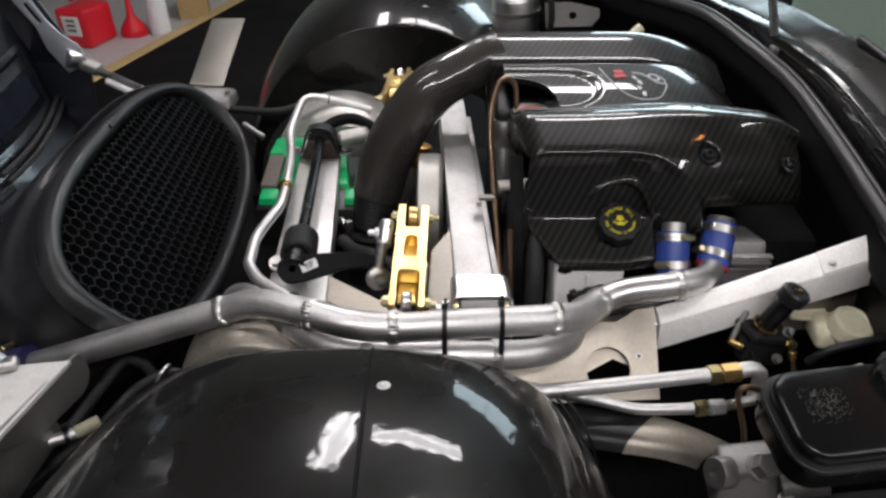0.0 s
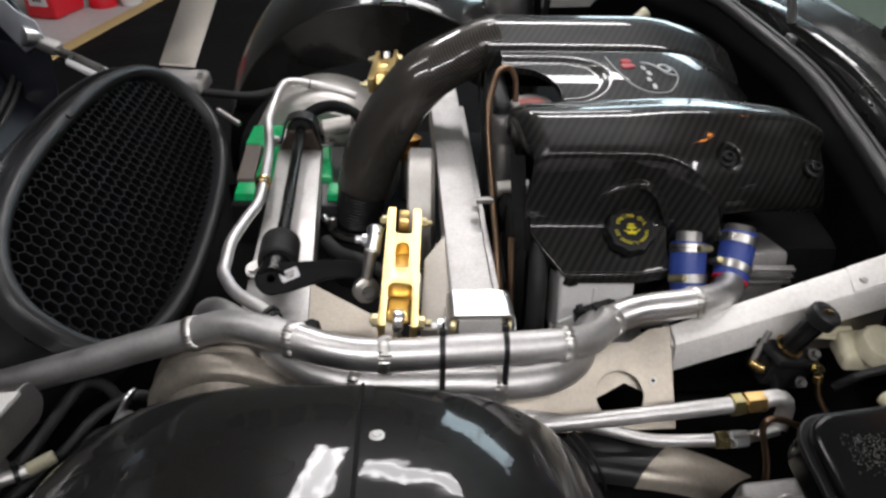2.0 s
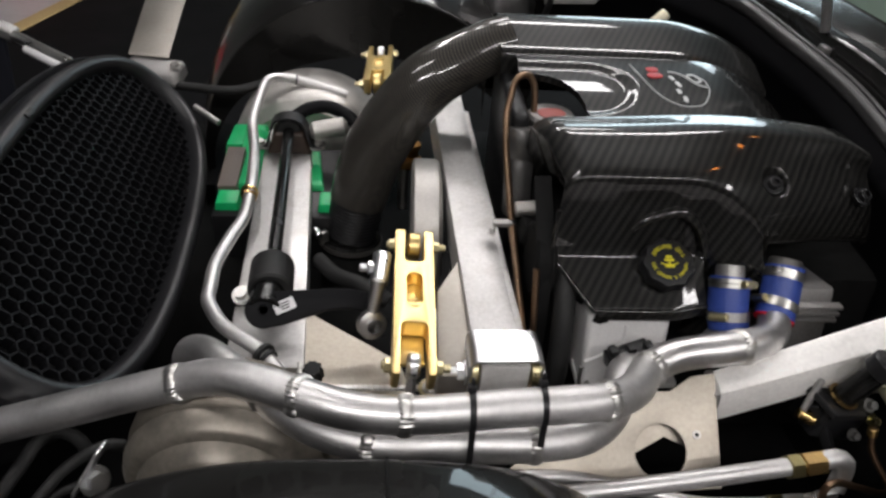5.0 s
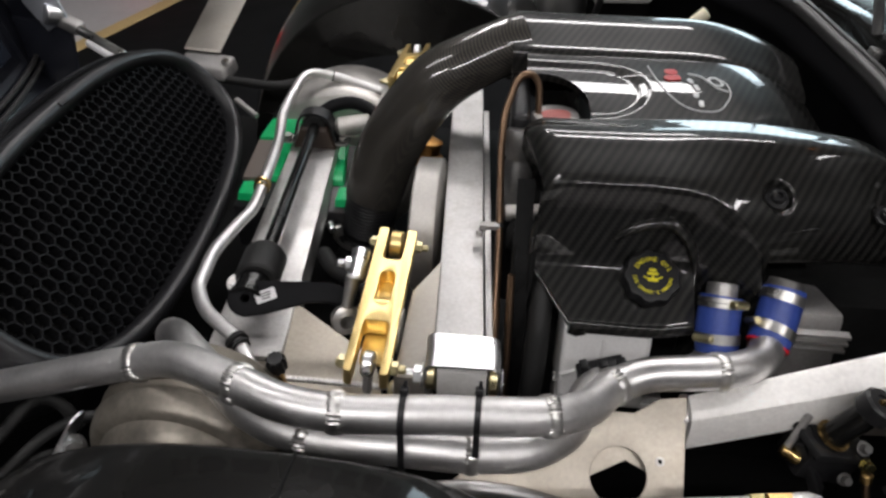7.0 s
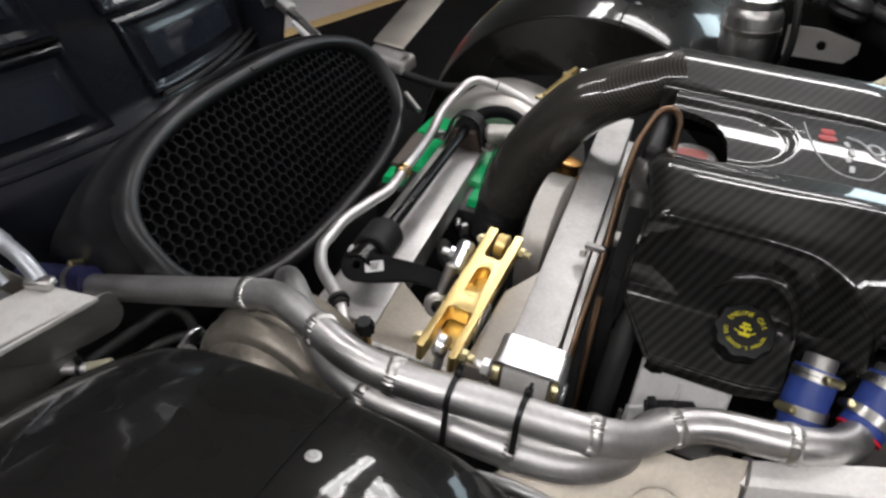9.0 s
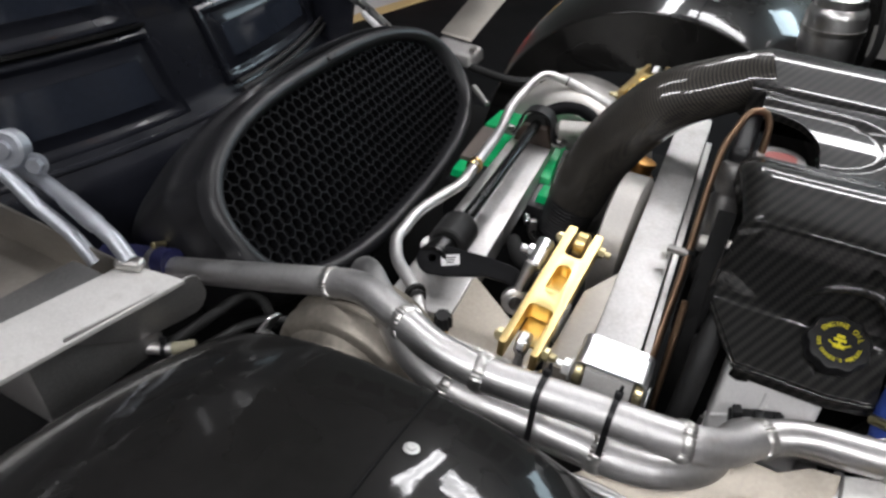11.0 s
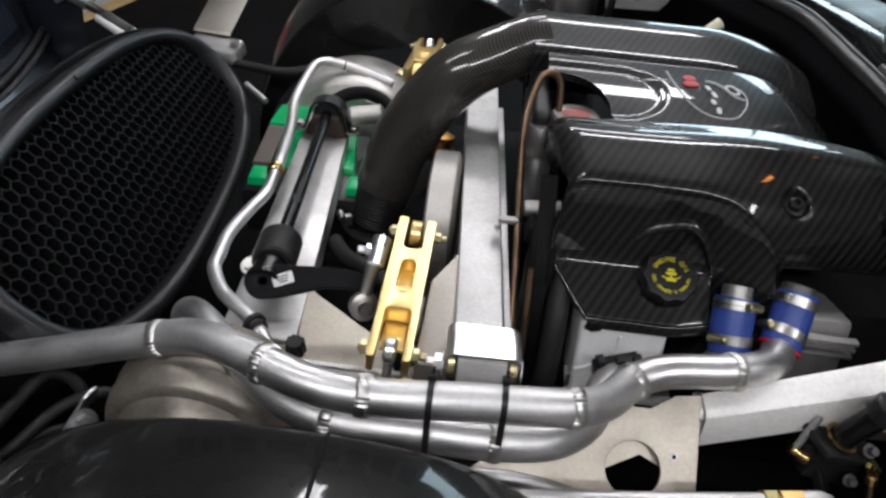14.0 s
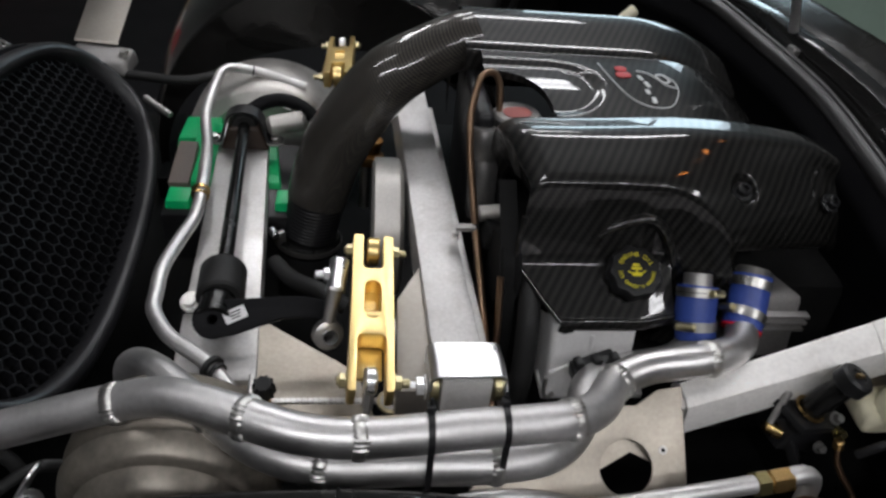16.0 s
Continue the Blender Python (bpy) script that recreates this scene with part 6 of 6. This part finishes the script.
for name, x0, x1, y0, y1, mat in (("sheet", 0.3, 0.412, 0.7, 0.676, PLATE_TAN), ("dark_end", 0.17, 0.302, 0.722, 0.701, BLACK_PLASTIC)):
    rows = []
    for k in range(9):
        u = k / 8
        x, y, z = x0 + (x1 - x0) * u, y0 + (y1 - y0) * u, 0.566 - 0.022 * u * u * (name == "sheet")
        w = 0.032 - 0.014 * u * (name == "sheet")
        rows.append([(x + 0.03 * q, y + w * q, z - 0.008 * q * q - 0.05 * max(0.0, -q - 0.75)) for q in np.linspace(-1, 1, 13)])
    g = grid_mesh(rows)
    bmesh.ops.recalc_face_normals(g, faces=g.faces)
    part(name, thicken(g, 0.003), mat, fg, sharp=50)

# ---- scuttle with its rubber seal ----
sc = thing("scuttle", (0.6, 1.29, 0.95), "black scuttle panel with a grey rubber bonnet seal", "scuttle", kind="structure")
SEALP = [(0.632, 0.56, 0.775), (0.653, 0.75, 0.81), (0.669, 0.92, 0.831), (0.681, 1.1, 0.855), (0.682, 1.296, 0.882), (0.658, 1.5, 0.898), (0.629, 1.652, 0.911), (0.595, 1.8, 0.902), (0.54, 1.98, 0.885), (0.47, 2.2, 0.87)]
part("seal", sweep(SEALP, 0.0155, 18, step=0.02), SEAL, sc, "grey-black rubber seal")
part("seal_ridge", sweep([(x + 0.004, y - 0.004, z + 0.0145) for x, y, z in SEALP], 0.005, 10, step=0.02), SEAL, sc)
EDGE_Y = [0.5, 0.75, 0.92, 1.1, 1.24, 1.4, 1.55, 1.7, 1.85, 2.2]
EDGE_Z = [0.815, 0.852, 0.88, 0.905, 0.92, 0.927, 0.924, 0.912, 0.896, 0.875]
flange, gutter, lip, cowl = [], [], [], []
for x, y, z in curve_points(SEALP, 0.03):
    e, h = max(x + 0.032, 0.7), float(np.interp(y, EDGE_Y, EDGE_Z))
    flange.append([(x + 0.02, y, z - 0.3), (x - 0.004, y, z - 0.075), (x - 0.013, y, z - 0.062), (x - 0.017, y, z - 0.05), (x - 0.014, y, z - 0.04), (x - 0.008, y, z - 0.012), (x, y, z)])
    gutter.append([(x, y, z - 0.01), (x + 0.013, y, z - 0.02), (x + 0.016, y, z - 0.05), (e - 0.008, y, z - 0.05), (e - 0.003, y, h - 0.012), (e, y, h - 0.004)])
    lip.append([(e, y, h - 0.004), (e + 0.001, y, h), (e + 0.004, y, h + 0.003), (e + 0.02, y, h + 0.005), (e + 0.026, y, h + 0.006), (e + 0.028, y, h + 0.003)])
    cowl.append([(e + 0.028, y, h + 0.003), (e + 0.031, y, h + 0.006), (e + 0.055, y, h + 0.013), (e + 0.085, y, h + 0.023), (e + 0.1, y, h + 0.027), (e + 0.106, y, h + 0.024), (e + 0.11, y, h - 0.1)])
for name, rows, mat, label in (("flange", flange, MESH_BLACK, "dark flange below the seal"), ("gutter", gutter, BLACK_GEL, ""), ("body_lip", lip, BLACK_GEL, "glossy black body edge"), ("cowl", cowl, COWL, "dull grey-brown cowl below the windscreen")):
    g = grid_mesh(rows)
    bmesh.ops.recalc_face_normals(g, faces=g.faces)
    part(name, thicken(g, 0.003), mat, sc, label, sharp=50)
part("hinge_post", cyl((0.6985, 1.452, 0.93), (0.645, 1.452, 1.1), 0.0085), CAN, sc, "polished metal post")
part("grommet", box((0.69, 1.42, 0.905), (0.016, 0.026, 0.02), (0, 15, 0), 0.005, seg=3), CYL_GREY, sc, "grey moulded grommet in the gutter")
part("wiper_arm", sweep([(0.79, 0.8, 0.89), (0.805, 1.0, 0.92), (0.815, 1.2, 0.944), (0.81, 1.33, 0.957)], 0.008, 10), BLACK_PLASTIC, sc)

# ---- brackets, rods and cables ----
lp = thing("hinge_bracket", (-0.65, 0.68, 0.6), "folded sheet aluminium hinge bracket with plated rods", "bracket")
# light and shade put into the colours: pale top, greyer end and box
part("top_plate", hull_box([(-0.72, 0.30, 0.672), (-0.61, 0.30, 0.672), (-0.532, 0.72, 0.672), (-0.632, 0.705, 0.672),
                            (-0.72, 0.30, 0.68), (-0.61, 0.30, 0.68), (-0.532, 0.72, 0.68), (-0.632, 0.705, 0.68)], 0.0015), CAST_PALE, lp)
part("rear_sheet", hull_box([(-1.0, 0.42, 0.60), (-0.68, 0.46, 0.60), (-0.64, 0.70, 0.60), (-1.0, 0.72, 0.60),
                             (-1.0, 0.42, 0.61), (-0.68, 0.46, 0.61), (-0.64, 0.70, 0.61), (-1.0, 0.72, 0.61)], 0.002), ALU_DULL, lp)
part("rear_lip", hull_box([(-1.0, 0.705, 0.61), (-0.63, 0.70, 0.61), (-0.63, 0.704, 0.61), (-1.0, 0.71, 0.61),
                           (-1.0, 0.705, 0.682), (-0.63, 0.70, 0.68), (-0.63, 0.704, 0.68), (-1.0, 0.71, 0.682)], 0.001), ALU_DULL, lp)
part("side_plate", plate([[(-0.16, 0.0), (-0.16, -0.012), (-0.06, -0.075), (0.0, -0.08)] + [(0.03 + 0.022 * math.cos(a), -0.05 + 0.03 * math.sin(a)) for a in np.linspace(-1.4, 0.3, 6)] + [(0.024 + 0.018 * math.cos(a), -0.02 + 0.02 * math.sin(a)) for a in np.linspace(0.2, 1.57, 6)]],
                         0.003, frame_of((-0.54, 0.706, 0.678), (0.18, 0.98, -0.05), (0.15, 0.0, 0.98)), 0.0006), CAST_GREY, lp, "folded end with a rounded corner, toned grey as shaded")
part("inner_box", hull_box([(-0.74, 0.5, 0.56), (-0.575, 0.5, 0.56), (-0.555, 0.68, 0.57), (-0.72, 0.68, 0.57),
                            (-0.74, 0.5, 0.668), (-0.58, 0.5, 0.668), (-0.562, 0.68, 0.668), (-0.72, 0.68, 0.668)], 0.006), CYL_GREY, lp, "box section below the plate, toned dark grey as shaded")
part("rod", sweep([(-1.0, 0.755, 0.735), (-0.907, 0.74, 0.74), (-0.83, 0.735, 0.742), (-0.706, 0.715, 0.726), (-0.654, 0.708, 0.714), (-0.619, 0.702, 0.69)], 0.0125, 16, step=0.006, radii=lambda k: 0.0125 + (0.0022 if 0.6 < k < 0.8 else 0.0)), DULL_ZINC, lp, "zinc-plated hinge rod")
part("rod", sweep([(-0.95, 0.705, 0.80), (-0.842, 0.7, 0.752), (-0.806, 0.7, 0.724), (-0.741, 0.7, 0.695), (-0.7, 0.7, 0.655)], 0.0115, 14), DULL_ZINC, lp, "zinc-plated hinge rod")
part("joint", lathe((-0.865, 0.725, 0.792), (0.3, -0.8, 0.3), [(-0.012, 0), (-0.012, 0.026), (-0.008, 0.03), (0.012, 0.03), (0.016, 0.026), (0.016, 0.014), (0.022, 0.013), (0.022, 0)], 30), DULL_ZINC, lp, "zinc-plated hinge joint")
part("joint_arm", bar((-0.9, 0.735, 0.75), (-0.865, 0.735, 0.8), 0.03, 0.02), DULL_ZINC, lp)
part("joint_bolt", bolt((-0.828, 0.735, 0.772), (0.5, -0.8, 0.2), 0.012, 0.014), DULL_ZINC, lp)
part("pivot", box((-0.618, 0.7, 0.688), (0.042, 0.024, 0.016), (0, 0, 20), 0.007, seg=3), STEEL, lp)
hg = thing("clamshell_hinge", (-0.72, 1.25, 0.9), "zinc-plated clamshell hinge arm with a pivot joint", "hinge")
part("arm", plate([[(-0.03, -0.03), (0.026, -0.032), (0.036, 0.015), (0.018, 0.055), (0.012, 0.1), (0.014, 0.16), (0.026, 0.29), (-0.026, 0.29), (-0.02, 0.16), (-0.018, 0.1), (-0.034, 0.045)], slot(-0.003, 0.13, 0.013, 0.06)[::-1]], 0.008, frame_of((-1.0, 1.787, 0.775), (0.85, 0.2, 0.45), (-0.47, 0.0, 0.88)), 0.002), DULL_ZINC, hg, "bluish plated hinge arm with a slot")
part("pivot", cyl((-1.005, 1.775, 0.775), (-0.985, 1.80, 0.765), 0.024), ZINC, hg)
part("knuckle", box((-0.965, 1.795, 0.748), (0.07, 0.035, 0.03), (0, 20, -10), 0.01, seg=3), CAST_GREY, hg)
part("rod", cyl((-0.96, 1.798, 0.742), (-0.79, 1.7, 0.714), 0.0115), STEEL, hg)
part("sleeve", cyl((-0.9, 1.752, 0.72), (-0.80, 1.69, 0.705), 0.010), WHITE, hg, "pale plastic sleeve")

fs = thing("front_strut", (-0.65, 1.9, 0.6), "light grey sheet aluminium strut behind the duct", "strut")
part("sheet", hull_box([(-0.735, 1.885, 0.661), (-0.64, 1.885, 0.656), (-0.692, 2.373, 0.71), (-0.81, 2.39, 0.705),
                        (-0.735, 1.89, 0.667), (-0.64, 1.89, 0.662), (-0.692, 2.376, 0.716), (-0.81, 2.393, 0.711)], 0.001), ALU_DULL, fs)
part("foot", hull_box([(-0.745, 1.835, 0.61), (-0.612, 1.835, 0.595), (-0.6, 1.9, 0.61), (-0.74, 1.9, 0.62),
                       (-0.735, 1.845, 0.645), (-0.62, 1.845, 0.635), (-0.605, 1.895, 0.65), (-0.735, 1.895, 0.66)], 0.014, seg=4), CAST_GREY, fs, "rounded grey cast foot")
part("bolt", bolt((-0.622, 1.865, 0.645), (0, -0.4, 0.9), 0.009, 0.008), STEEL, fs)
solo("cable", sweep([(-0.72, 1.86, 0.61), (-0.58, 1.845, 0.6), (-0.482, 1.835, 0.6), (-0.38, 1.87, 0.612), (-0.282, 1.88, 0.61), (-0.15, 1.85, 0.6)], 0.011, 14), RUBBER, "black cable sleeve running across the bay", "cable")
solo("small_rod", cyl((-0.54, 1.70, 0.62), (-0.48, 1.66, 0.60), 0.007), CAST_GREY, "short plated rod beside the housing", "rod")
sb = thing("steering_joint", (-0.45, 0.79, 0.55), "plated bolt and joint beside the wheel arch", "joint")
part("plate", plate([rounded(0.028, 0.09, 0.012)], 0.005, frame_of((-0.46, 0.785, 0.56), (0.1, 0.95, -0.3), (0.5, 0.15, 0.85))), ZINC, sb)
part("bolt", bolt((-0.452, 0.775, 0.55), (0.7, -0.5, 0.5), 0.013, 0.014), ZINC, sb)
cbx = thing("wiring_loom", (-0.5, 0.7, 0.55), "black wiring loom sleeves with a grimy tape wrap", "cable")
part("sleeve", sweep([(-0.60, 0.66, 0.54), (-0.56, 0.705, 0.56), (-0.54, 0.775, 0.572), (-0.522, 0.828, 0.578), (-0.5, 0.838, 0.56), (-0.48, 0.83, 0.52)], 0.009, 14), RUBBER, cbx)
part("sleeve", sweep([(-0.57, 0.65, 0.535), (-0.52, 0.72, 0.55), (-0.49, 0.79, 0.557), (-0.45, 0.83, 0.55), (-0.42, 0.84, 0.52)], 0.008, 14), RUBBER, cbx)
part("sleeve", sweep([(-0.6, 0.62, 0.52), (-0.54, 0.70, 0.535), (-0.5, 0.76, 0.54), (-0.46, 0.79, 0.53)], 0.006, 12), RUBBER, cbx)
part("pipe", sweep([(-0.68, 0.55, 0.565), (-0.62, 0.61, 0.576), (-0.593, 0.636, 0.58), (-0.531, 0.672, 0.581)], 0.009, 14), ALU_TUBE, cbx, "grey metal pipe")
part("wrap", cyl((-0.533, 0.671, 0.581), (-0.505, 0.692, 0.584), 0.0098), WRAP, cbx, "grimy tape wrap")
part("tie", lathe((-0.545, 0.664, 0.5805), (0.06, 0.035, 0.0), [(0, 0.009), (0, 0.012), (0.006, 0.012), (0.006, 0.009)], 18), BLACK_PLASTIC, cbx)
part("tie_head", box((-0.542, 0.667, 0.597), (0.009, 0.007, 0.012), (0, 0, 30), 0.001), BLACK_PLASTIC, cbx)

# ---- far side: polished canister on its bracket ----
cn = thing("catch_can", (0.33, 2.05, 0.8), "polished metal catch can on an aluminium bracket", "canister")
part("can", lathe((0.218, 2.12, 0.72), (-0.06, 0, 1), [(0, 0), (0, 0.062), (0.006, 0.068), (0.02, 0.07), (0.12, 0.07), (0.132, 0.066), (0.14, 0.058), (0.16, 0.058), (0.165, 0.052), (0.168, 0)], 48), CAN, cn)
part("band", lathe((0.2135, 2.12, 0.80), (-0.06, 0, 1), [(0, 0.07), (0, 0.073), (0.012, 0.073), (0.012, 0.07)], 44), STEEL, cn)
part("hose", sweep([(0.3, 2.06, 0.72), (0.31, 2.03, 0.8), (0.3, 2.04, 0.88), (0.28, 2.1, 0.95)], 0.009, 12), RUBBER, cn)
part("bracket", plate([[(-0.075, -0.035), (0.06, -0.035), (0.085, -0.01), (0.085, 0.015), (0.0, 0.035), (-0.075, 0.035)], circle(0.012, 20, 0.005, -0.003)[::-1]], 0.005, frame_of((0.37, 2.06, 0.81), (1, 0.1, 0), (0, 0.5, 0.86))), DARK_CAST, cn)
part("filter", lathe((0.42, 2.2, 0.85), (0.2, 0, 1), [(0, 0.05), (0.01, 0.055), (0.02, 0.05), (0.03, 0.055), (0.04, 0.05), (0.05, 0.03), (0.05, 0)], 30), BLACK_PLASTIC, cn)
solo("spark_lead_boot", cyl((0.43, 1.62, 0.865), (0.465, 1.63, 0.895), 0.012), CREAM, "cream plastic plug beside the far cover", "plug")
solo("far_arch_panel", box((0.65, 2.25, 0.72), (0.9, 0.03, 0.5), (0, 0, 0), 0.01), BLACK_GEL, "glossy black inner panel beyond the engine", "panel", kind="structure")
